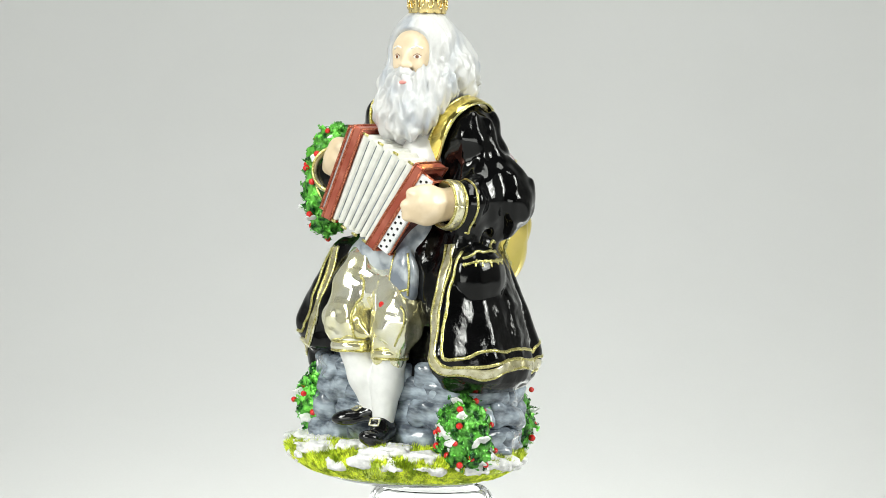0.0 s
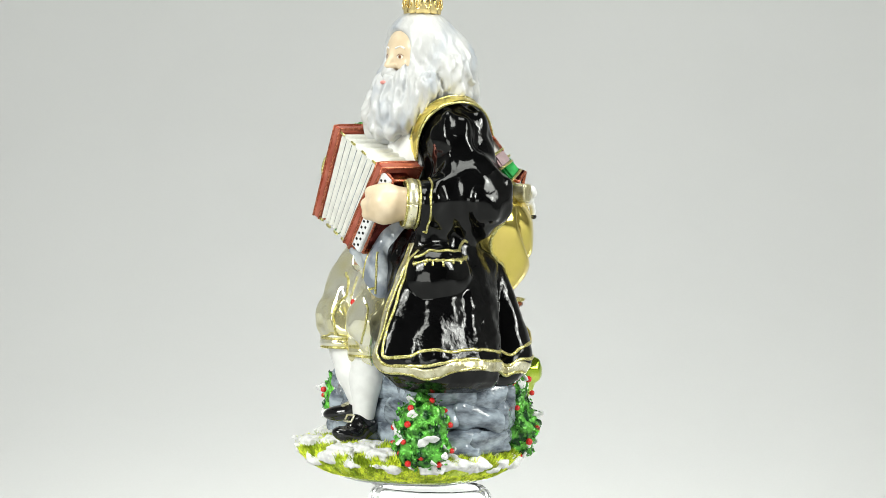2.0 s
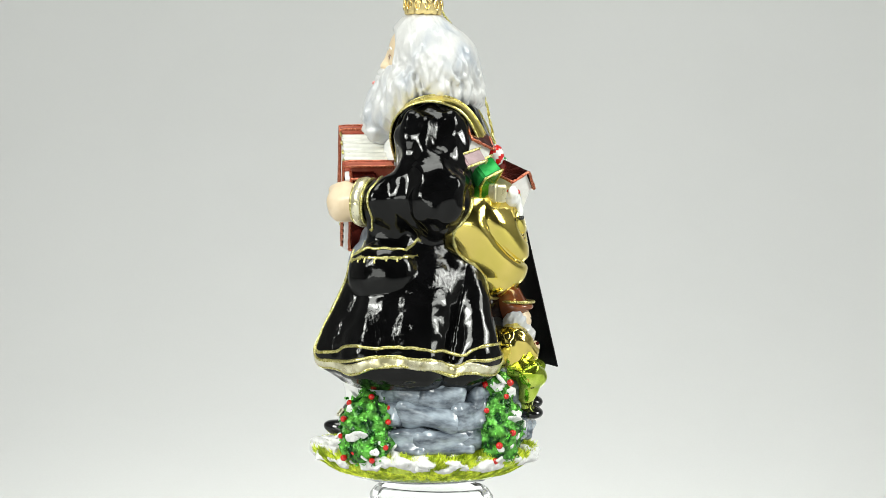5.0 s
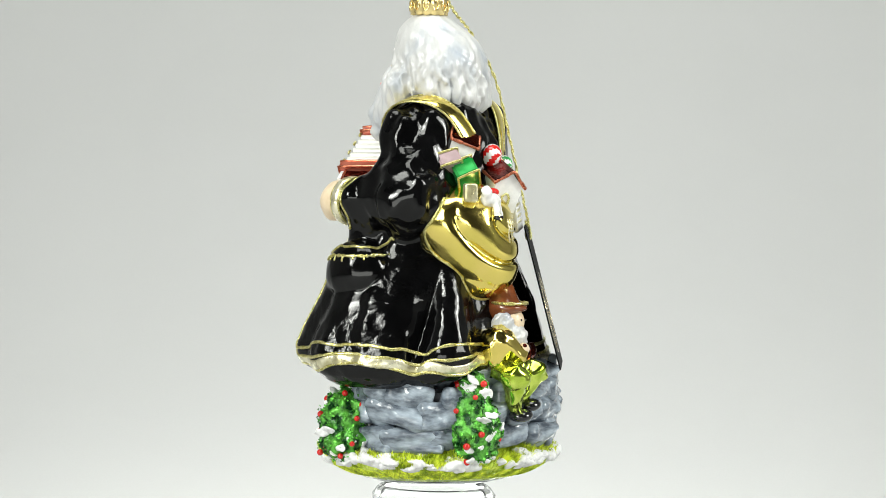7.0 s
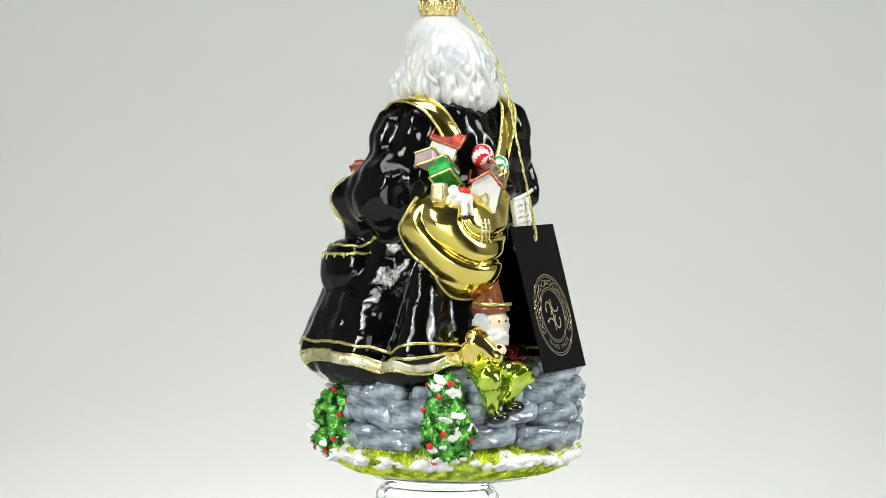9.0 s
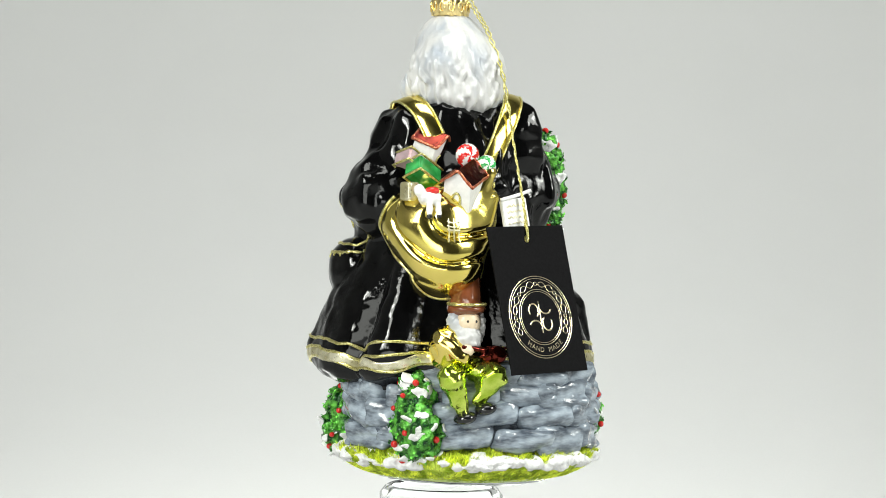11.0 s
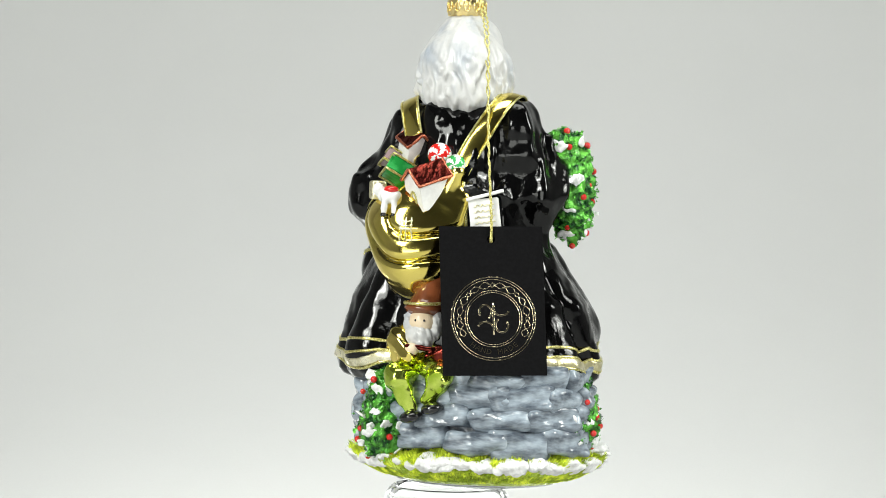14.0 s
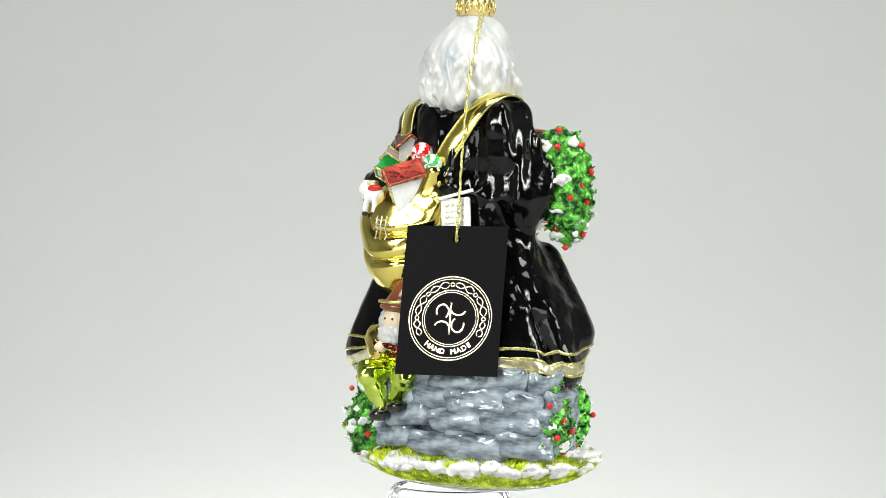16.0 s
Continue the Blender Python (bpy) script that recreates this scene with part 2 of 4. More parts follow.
def spline(pts, n):
    p = np.array(pts, float)
    p = np.vstack([2 * p[0] - p[1], p, 2 * p[-1] - p[-2]])
    out = []
    m = len(p) - 3
    for s in np.linspace(0, m - 1e-6, n):
        i = int(s)
        t = s - i
        a, b, c, d = p[i:i + 4]
        out.append(0.5 * (2 * b + (c - a) * t + (2 * a - 5 * b + 4 * c - d) * t * t + (3 * b - a - 3 * c + d) * t ** 3))
    return np.array(out)


def grad(f, p):
    e = 0.3
    p = np.asarray(p, np.float32)
    g = np.stack([f(p + e * np.eye(3, dtype=np.float32)[i]) - f(p - e * np.eye(3, dtype=np.float32)[i]) for i in range(3)], 1)
    return g / (np.linalg.norm(g, axis=1)[:, None] + 1e-9)


def onto(f, p, lift=0.0):
    """Move points to the surface of the field, lift millimetres proud."""
    p = np.array(p, np.float32)
    for _ in range(14):
        p = p - 0.7 * ((f(p) - lift)[:, None]) * grad(f, p)
    return p


def ribbon(piece, path, normals, width, thick, mat, wobble=0.0, seed=0):
    """A raised bead along a path: width across, thick away from the surface."""
    g = np.random.RandomState(seed)
    n = len(path)
    t = np.gradient(path, axis=0)
    t /= np.linalg.norm(t, axis=1)[:, None] + 1e-9
    side = np.cross(t, normals)
    side /= np.linalg.norm(side, axis=1)[:, None] + 1e-9
    up = np.cross(side, t)
    k = 8
    a = np.arange(k) * 2 * math.pi / k
    w = width * (1 + wobble * g.normal(size=n))
    V = path[:, None] + np.cos(a)[None, :, None] * side[:, None] * w[:, None, None] + np.sin(a)[None, :, None] * up[:, None] * thick
    F = [(i * k + j, i * k + (j + 1) % k, (i + 1) * k + (j + 1) % k, (i + 1) * k + j) for i in range(n - 1) for j in range(k)]
    F += [tuple(range(k))[::-1], tuple((n - 1) * k + j for j in range(k))]
    piece.add(V.reshape(-1, 3), F, mat)


def bead(piece, f, pts, width, mat, thick=None, n=80, wobble=0.12, lift=0.0):
    p = onto(f, spline(pts, n), lift)
    ribbon(piece, p, grad(f, p), width, thick or width, mat, wobble, len(pts))


def box_piece(piece, c, half, mat, turn=(0, 0, 0), bev=0.12):
    """A box with chamfered edges."""
    bm = bmesh.new()
    bmesh.ops.create_cube(bm, size=2)
    bmesh.ops.scale(bm, vec=half, verts=bm.verts)
    bmesh.ops.bevel(bm, geom=bm.edges[:], offset=min(half) * bev * 2, segments=2, affect="EDGES")
    rot = Euler([radians(a) for a in turn]).to_matrix()
    bm.verts.ensure_lookup_table()
    V = [rot @ v.co + Vector(c) for v in bm.verts]
    F = [[v.index for v in f.verts] for f in bm.faces]
    bm.free()
    piece.add(V, F, mat)
    return piece


def ball_mesh(name, r, mat, sub=2, squash=(1, 1, 1)):
    bm = bmesh.new()
    bmesh.ops.create_icosphere(bm, subdivisions=sub, radius=r / 1000)
    bmesh.ops.scale(bm, vec=squash, verts=bm.verts)
    me = bpy.data.meshes.new(name)
    bm.to_mesh(me)
    bm.free()
    me.materials.append(mat)
    for p in me.polygons:
        p.use_smooth = True
    return me


# ---- studio ----
def build_studio():
    prof = [(-2.2, 0.0), (0.35, 0.0)]
    prof += [(0.35 + 0.9 * math.sin(a), 0.9 - 0.9 * math.cos(a)) for a in np.linspace(0.06, math.pi / 2, 24)]
    prof += [(1.25, 2.6)]
    xs = np.linspace(-2.4, 2.4, 9)
    V = [(x * 1000, y * 1000, z * 1000) for y, z in prof for x in xs]
    k = len(xs)
    F = [(i * k + j, i * k + j + 1, (i + 1) * k + j + 1, (i + 1) * k + j) for i in range(len(prof) - 1) for j in range(k - 1)]
    ob = new("backdrop", Piece().add(V, F, M_PAPER).mesh("backdrop"))
    tagged(ob, "seamless pale grey white paper studio sweep", "backdrop", kind="structure")
    # unseen enclosure: pale sides brighten the metals, dark south and ceiling give contrast
    for name, c, half in (("wall_west", (-2450, 0, 1300), (40, 2300, 1320)), ("wall_east", (2450, 0, 1300), (40, 2300, 1320)),
                          ("wall_south", (0, -2260, 1300), (2400, 40, 1320)), ("ceiling", (0, -500, 2660), (2500, 1900, 40))):
        w = new(name, box_piece(Piece(), c, half, M_WALL_DARK if name in ("wall_south", "ceiling") else M_WALL, bev=0.01).mesh(name, False))
        tagged(w, "unseen plain grey surface added to close the studio", "ceiling" if name == "ceiling" else "wall", kind="structure")


build_studio()


# ---- the ornament ----
ornament = new("glass_ornament")
tagged(ornament, "hand-painted blown-glass ornament of a bearded musician on a snowy stone base", "ornament")

# coat: torso, sleeves and a flared skirt, open in front
coat_cut = blend([(ell((-14, -56, 50), (36, 30, 62)), 0), (slab((-12, -52, 20), (38, 22, 30), 6), 6), (slab((-54, -36, 22), (26, 22, 15), 6), 6)])
coat = blend([
    (stack([(24, -8.5, -8, 53, 34, 32), (26, -8.5, -8, 57, 37, 35), (29, -8.5, -8, 60, 39.4, 37.4), (35, -8.5, -8, 61, 40, 38), (60, -8.5, -7, 54, 37, 32), (75, -7, -6, 44, 31, 27), (92, -7, -5, 34, 25, 22),
            (104, -7, -4, 33, 23, 20)], -13), 0),
    (ell((-6, -2, 118), (31, 21, 31)), 14),
    (cone((26.5, -26, 86), (32, -45, 39), 5.5, 8), 8),
    (cone((35, -25, 66), (41, -32, 38), 4, 9), 7),
    (coat_cut, -6),
    (cone((-41, -20, 80), (-57, -17, 49), 4, 7.5), 7),
    (cone((21, 9, 74), (27.5, 17.0, 38), 5, 8.2), 9),
    (ell((33.2, -24.5, 71.5), (10.6, 15, 14)), 0.8),
    (cone((13, -5, 133), (28.5, -5, 106), 12, 11.5), 7),
    (ell((16.5, -12, 130), (11.5, 10, 11)), 8),
    (ell((30, -3, 106.5), (12, 12, 16), (0, -12, 0)), 8),
    (cone((28.5, -7, 103), (27, -26, 102), 13, 10.6), 7),
    (cone((-26, -2, 133), (-39, -4, 107), 14.5, 12.5), 7),
    (cone((-39, -5, 106), (-38, -26, 113.5), 12.5, 10), 6),
    (ell((-41, -16, 110), (11.5, 15, 14)), 6),
])
fold_a, fold_b, fold_c = Ripple(17, 3, (1, 1, 0.35)), Ripple(9, 5, (1, 1, 0.6)), Ripple(4.5, 8)


def coat_field(p):
    d = coat(p)
    a = np.arctan2(p[:, 1] + 6, (p[:, 0] + 7) * 0.75)
    low = np.clip((84 - p[:, 2]) / 45, 0, 1)
    back = np.clip((p[:, 1] + 5) / 14, 0, 1)
    slant = 0.030 * np.cos(a) * (84 - p[:, 2])
    ridge = np.abs(np.sin(a * 3.6 + 0.55 + slant + 0.35 * np.sin(a * 2.3)))
    d = d + low * back * (5.6 * (1 - ridge) ** 2 - 1.3 + 0.95 * np.sin(a * 11 + 2 + 2.6 * slant))
    up = np.clip((p[:, 2] - 84) / 10, 0, 1)
    d = d + up * (1.25 * fold_a(p) + 0.62 * fold_b(p)) + (1 - up) * 0.2 * fold_b(p) + 0.05 * fold_c(p)
    return d


fig = Piece()
fig.add(*skin_of(coat_field, (-78, -64, 20), (64, 40, 150), 0.8), M_BLACK)

# hair and beard, with strands that run down from the crown
hair_core = blend([
    (ell((-4.6, -12, 166.5), (15.8, 15.6, 17)), 0),
    (ell((-5, -2, 162), (17, 13, 14)), 5),
    (ell((-6, -3.5, 155), (19, 15.5, 15.5)), 8),
    (ell((-6.5, 3, 147), (16, 11.5, 8)), 6),
    (cone((9, -8, 158), (10.5, -4, 150), 6, 5), 5),
    (cone((-19, -8, 158), (-20.5, -3, 149), 6, 5), 5),
    (ell((-4, -20, 151), (14.5, 11.5, 12)), 6),
    (cone((-4, -23, 146), (-3.5, -29, 134), 8.5, 7), 6),
    (cone((8, -19, 150), (5, -25, 137), 7, 4), 4),
    (cone((-15, -19, 150), (-12, -25, 137), 7, 4), 4),
    (ell((-4.5, -25.0, 139.5), (14.4, 11.6, 10.5)), 5),
    (cone((-9, -29, 138), (-10, -31, 132), 6, 3.5), 3),
    (cone((1, -29, 138), (3, -31, 132), 6, 3.5), 3),
    (ell((-4, -33, 165.6), (12.6, 14.5, 11.0)), -2),
])
wave_h, wave_k = Ripple(11, 21), Ripple(5, 23, (1, 1, 0.4))


def hair_field(p):
    d = hair_core(p)
    a = np.arctan2(p[:, 1] + 11, p[:, 0] + 5)
    w = wave_h(p)
    low = np.clip((172 - p[:, 2]) / 16, 0.05, 1)
    strands = np.sin(a * 22 + 1.5 * w + 0.10 * p[:, 2]) * (0.55 + 0.25 * np.clip((-14 - p[:, 1]) / 6, 0, 1)) + np.sin(a * 37 - 1.2 * w + 0.22 * p[:, 2]) * 0.3
    front = np.clip((-14 - p[:, 1]) / 6, 0, 1)
    curls = np.sin(p[:, 2] * 0.55 + 3 * np.sin(a * 11) + w) * (0.35 - 0.22 * front)
    beard = np.clip((156 - p[:, 2]) / 8, 0, 1)
    locks = np.abs(np.sin(a * 10 + 0.6 * w + 0.05 * p[:, 2])) - 0.6
    return d + low * (strands + curls) - beard * 0.9 * locks + 0.18 * wave_k(p)


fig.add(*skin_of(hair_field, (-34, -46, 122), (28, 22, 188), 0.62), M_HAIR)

face = blend([
    (ell((-4, -15.4, 165.0), (13.3, 11.4, 13.6)), 0),
    (cone((-4, -25.8, 164.4), (-4, -28.2, 159.4), 1.2, 1.9), 2.5),
    (ell((-5.8, -27.0, 159.0), (1.3, 1.5, 1.2)), 1),
    (ell((-2.2, -27.0, 159.0), (1.3, 1.5, 1.2)), 1),
    (ell((-9.5, -22.6, 159.2), (3.2, 3, 3)), 2.5),
    (ell((1.5, -22.6, 159.2), (3.2, 3, 3)), 2.5),
])
fig.add(*skin_of(face, (-19, -32, 150), (11, -3, 181), 0.5), M_SKIN)
moustache = rough(blend([(cone((-4, -28.4, 156.2), (-11.5, -25, 152.5), 2.4, 2.3), 0), (cone((-4, -28.4, 156.2), (3.5, -25, 152.5), 2.4, 2.3), 2),
                         (cone((-4, -25.0, 150), (-4, -28.5, 143), 3.4, 2), 1.5)]), (0.3, Ripple(2.6, 4, (1.6, 1, 0.5))))
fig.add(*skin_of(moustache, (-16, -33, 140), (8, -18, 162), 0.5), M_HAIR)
for s in (-1, 1):
    x = -4 + s * 4.9
    for r, out, mat in (((1.75, 0.8), 0.05, M_EYE), ((0.8, 0.75), 0.22, M_IRIS)):
        c = onto(face, [(x, -25, 163.0)])[0]
        g = grad(face, [c])[0]
        q = Vector(g).to_track_quat("Z", "Y").to_matrix()
        ring = [Vector((math.cos(a), math.sin(a), 0)) for a in np.linspace(0, 2 * math.pi, 14, endpoint=False)]
        V = [Vector(c) + Vector(g) * (out + 0.1)] + [Vector(c) + q @ Vector((v.x * r[0], v.y * r[1], 0)) + Vector(g) * out for v in ring]
        fig.add(V, [(0, 1 + i, 1 + (i + 1) % 14) for i in range(14)], mat)
    bead(fig, face, [(x - 1.9, -25, 163.3), (x, -25, 164.2), (x + 1.9, -25, 163.3)], 0.16, M_IRIS, n=10, wobble=0)
    bead(fig, face, [(x - 2.6, -25, 166.4), (x, -25, 167.2), (x + 2.6, -25, 166.4)], 0.38, M_BROW, n=10, wobble=0.2)
lip = onto(hair_field, [(-2.2, -36, 151.8)])[0] + np.array((0, -0.2, 0))
fig.add(*skin_of(ell(lip, (1.9, 0.9, 0.85)), lip - 4, lip + 4, 0.3), M_LIP)

# vest, breeches, stockings, shoes
vest = rough(blend([(ell((-6, -25, 84), (19, 13, 20)), 0), (ell((5, -37, 70), (7, 5, 13)), 3), (ell((-18, -32, 76), (10, 6, 10)), 4)]),
             (0.5, Ripple(10, 31, (1, 1, 0.5))))
fig.add(*skin_of(vest, (-34, -48, 54), (22, -8, 108), 0.7), M_VEST)
bead(fig, vest, [(-3, -44, 66), (4, -46, 64), (12, -44, 66)], 0.5, M_TRIM, n=30)
bead(fig, vest, [(-2, -44, 84), (-1.5, -45, 74), (-2, -46, 62)], 0.5, M_TRIM, n=30)
bead(fig, vest, [(11, -42, 84), (12, -43, 74), (11.5, -44, 62)], 0.5, M_TRIM, n=30)
shirt = rough(blend([(ell((-4, -18, 120), (15, 10, 15)), 0)]), (0.4, Ripple(7, 32)))
fig.add(*skin_of(shirt, (-24, -40, 104), (16, -6, 140), 0.8), M_STOCKING)
breeches = rough(blend([
    (cone((-20, -31, 76), (-23, -37, 55), 8.5, 10.4), 0), (ell((-21.5, -39, 47), (9.6, 8.4, 7)), 6),
    (cone((-2, -34, 66), (3, -38, 52), 8, 10), 4), (cone((3, -38, 52), (-1, -37.5, 38.5), 10, 7.8), 4),
    (ell((-11, -30, 66), (14, 9, 10)), 5)]), (0.7, Ripple(11, 47, (1, 1, 0.6))), (0.2, Ripple(6, 42)))
fig.add(*skin_of(breeches, (-48, -58, 30), (20, -14, 88), 0.6), M_PALE_GOLD)
bead(fig, breeches, [(-12, -46, 74), (-11.5, -48, 62), (-12.5, -48, 50), (-13, -46, 43)], 0.55, M_TRIM, n=40)
bead(fig, breeches, [(11, -46, 62), (12, -46, 52), (7, -46, 42)], 0.5, M_TRIM, n=30)
knob = onto(blend([(vest, 0), (breeches, 1)]), [(-3.5, -52, 64)])[0]
fig.add(*skin_of(ell(knob, (1.1, 1.0, 1.5)), knob - 2.5, knob + 2.5, 0.3), M_BERRY)
for c, r in (((-1, -37.5, 38.5), 7.6), ((-19.5, -39.5, 41), 8.4)):
    p = np.array([(c[0] + r * math.cos(a), c[1] + r * math.sin(a), c[2]) for a in np.linspace(0, 2 * math.pi, 40)])
    ribbon(fig, p, p - np.array(c), 1.7, 0.7, M_PALE_GOLD)
    for dz in (-2.0, 2.0):
        q = p + (0, 0, dz)
        ribbon(fig, q, q - np.array(c), 0.5, 0.5, M_TRIM, 0.15)
legs = blend([(cone((-1, -37, 40), (-3.5, -36, 26), 7.4, 6.6), 0), (cone((-3.5, -36, 26), (-4.5, -36.5, 8), 6.6, 4.3), 3),
              (cone((-19, -39, 42), (-15.5, -36, 28), 7.0, 6.2), 0.5), (cone((-15.5, -36, 28), (-13, -33.5, 15), 6.2, 4.0), 3)])
fig.add(*skin_of(legs, (-30, -50, 3), (10, -24, 46), 0.7), M_STOCKING)
shoes = blend([(ell((-3.5, -36.5, 6.4), (4.6, 6.2, 4.6)), 0), (ell((-4.2, -43.5, 2.8), (4.9, 7.8, 3.6), (-12, 0, -6)), 3), (cone((-3.6, -39.5, 9), (-4, -42, 8.6), 3.4, 2.2), 2),
               (ell((-13.5, -33, 13), (5, 5, 4)), 0.4), (ell((-20.5, -38.5, 10.4), (7.8, 4.4, 3.4), (0, -8, 38)), 3)])
fig.add(*skin_of(shoes, (-32, -56, -3), (4, -24, 20), 0.6), M_BLACK_LEATHER)
for c in ((-3.6, -43.4, 9.6), (-17.6, -37.8, 14.6)):
    q = onto(shoes, [c])[0]
    g = grad(shoes, [q])[0]
    w = np.array([(2.0, 0), (2.0, 1.5), (0, 1.7), (-2.0, 1.5), (-2.0, -1.5), (0, -1.7), (2.0, -1.5), (2.0, 0)])
    rot = np.array(Vector(g).to_track_quat("Z", "Y").to_matrix())
    p = np.array([q + rot @ np.array((a, b, 0.25)) for a, b in w])
    ribbon(fig, p, np.tile(g, (len(p), 1)), 0.5, 0.4, M_BAND)

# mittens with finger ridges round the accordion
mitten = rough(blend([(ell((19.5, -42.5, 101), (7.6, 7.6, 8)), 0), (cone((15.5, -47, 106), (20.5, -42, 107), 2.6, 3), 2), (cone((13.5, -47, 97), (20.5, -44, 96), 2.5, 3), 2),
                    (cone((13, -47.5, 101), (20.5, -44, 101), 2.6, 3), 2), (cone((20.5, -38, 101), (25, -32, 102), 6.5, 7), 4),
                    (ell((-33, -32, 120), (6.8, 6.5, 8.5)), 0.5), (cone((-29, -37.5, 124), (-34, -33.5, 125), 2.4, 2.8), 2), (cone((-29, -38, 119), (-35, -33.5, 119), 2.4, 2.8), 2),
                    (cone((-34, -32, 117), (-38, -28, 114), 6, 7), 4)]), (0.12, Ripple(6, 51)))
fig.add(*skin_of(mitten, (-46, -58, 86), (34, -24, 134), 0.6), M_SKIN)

# cuffs and the painted glitter lines
for c, n, r in (((24.2, -33.5, 101.5), (-0.35, -0.9, 0.05), 9.4), ((-37, -30.5, 114.5), (0.3, -0.9, 0.15), 9.4)):
    rot = Vector(n).to_track_quat("Z", "Y").to_matrix()
    for off, rr, w, th, mat in ((0, r, 2.3, 1.3, M_BAND), (2.4, r, 0.55, 0.6, M_TRIM), (-2.8, r + 0.5, 0.55, 0.6, M_TRIM), (-7.0, r + 2.4, 0.5, 0.5, M_TRIM)):
        p = np.array([Vector(c) + rot @ Vector((rr * math.cos(a), rr * math.sin(a), off)) for a in np.linspace(0, 2 * math.pi, 64)])
        if mat is M_TRIM:
            p = onto(coat_field, p, 0.1) if off < -5 else p
        ribbon(fig, p, p - np.array(c) - np.outer((p - np.array(c)) @ np.array(n) / 1.0, n), w, th, mat, 0.1 if mat is M_TRIM else 0.02)


# one edge path: down the open front, round the hem, up the other front
edge, inward = [], []
for q, d in (((24, -40, 87), (1, 0, 0)), ((25.5, -46, 72), (1, 0, 0)), ((28, -53, 54), (1, 0, 0.1)), ((31, -57, 40), (0.9, 0, 0.5)), ((36, -55, 33), (0.5, 0, 0.9)), ((42, -47, 32.5), (0, 0, 1))):
    edge.append(q)
    inward.append(d)
for deg in np.arange(-24, 197, 10):
    a = radians(deg)
    u, v = 62 * math.cos(a), 40 * math.sin(a)
    edge.append((-7 + 0.974 * u + 0.225 * v, -8 - 0.225 * u + 0.974 * v, 35.5 + 1.4 * math.sin(a * 5 + 0.9)))
    inward.append((0, 0, 1))
for q, d in (((-63, -22, 37), (0, 0, 1)), ((-58, -34, 39), (-0.6, 0, 0.7)), ((-52, -38, 50), (-1, 0, 0.2)), ((-47, -36, 66), (-1, 0, 0)), ((-42, -30, 84), (-1, 0, 0))):
    edge.append(q)
    inward.append(d)
e_path, e_in = spline(edge, 420), spline(inward, 420)
for off, w, th, mat in ((0, 2.2, 0.45, M_BAND), (2.5, 0.72, 0.6, M_TRIM), (-2.4, 0.72, 0.6, M_TRIM), (6.8, 0.72, 0.55, M_TRIM)):
    p = onto(coat_field, e_path + e_in * off, 0.05)
    for _ in range(3):
        p[1:-1] = (p[:-2] + 2 * p[1:-1] + p[2:]) / 4
    ribbon(fig, p, grad(coat_field, p), w, th, mat, 0.12 if mat is M_TRIM else 0.03, 3)
bead(fig, coat_field, [(36, -42, 83.5), (41, -33, 86), (43, -25, 86.5), (41, -16, 86), (36, -9, 85)], 0.62, M_TRIM, n=70)
bead(fig, coat_field, [(37, -43, 79.5), (42, -35, 80), (44, -25, 79.5), (42, -16, 80.5), (36, -10, 81)], 0.62, M_TRIM, n=70, wobble=0.5)
for y, ln in ((-37, 2.2), (-33, 3), (-28, 3.6), (-23, 2.6), (-18, 2.2)):
    bead(fig, coat_field, [(43, y, 80), (43, y, 80 - ln)], 0.45, M_TRIM, n=8)

# gold straps of the sack, over both shoulders
for pts in ([(7, -34, 122), (12, -27, 134), (18, -14, 146), (18, 2, 146), (15, 10, 140), (12, 17, 130)],
            [(-18, -32, 126), (-24, -24, 136), (-28, -10, 146), (-27, 6, 147), (-22, 15, 138), (-16, 20, 126), (-10, 24, 114)]):
    p = onto(coat, spline(pts, 70), 0.9)
    for _ in range(4):
        p[1:-1] = (p[:-2] + 2 * p[1:-1] + p[2:]) / 4
    nn = grad(coat, p)
    ribbon(fig, p, nn, 4.2, 0.8, M_GOLD, 0.02)
    t = np.gradient(p, axis=0)
    s = np.cross(t / np.linalg.norm(t, axis=1)[:, None], nn)
    for e in (-4.0, 4.0):
        ribbon(fig, p + s * e + nn * 0.2, nn, 0.5, 0.5, M_TRIM, 0.15)
part("figurine", fig, ornament, "seated bearded figurine in a black lacquered coat with gold trim")

# ---- accordion ----
A_AT = Vector((-9.0, -36.2, 107))
A_TURN = (2, 28, 8)
a_rot = Euler([radians(v) for v in A_TURN]).to_matrix()


def placed(verts):
    return [A_AT + a_rot @ Vector(v) for v in verts]


def fan(x, z):
    """Bellows open wider above than below."""
    return x * (1 + 0.16 * z / 19)


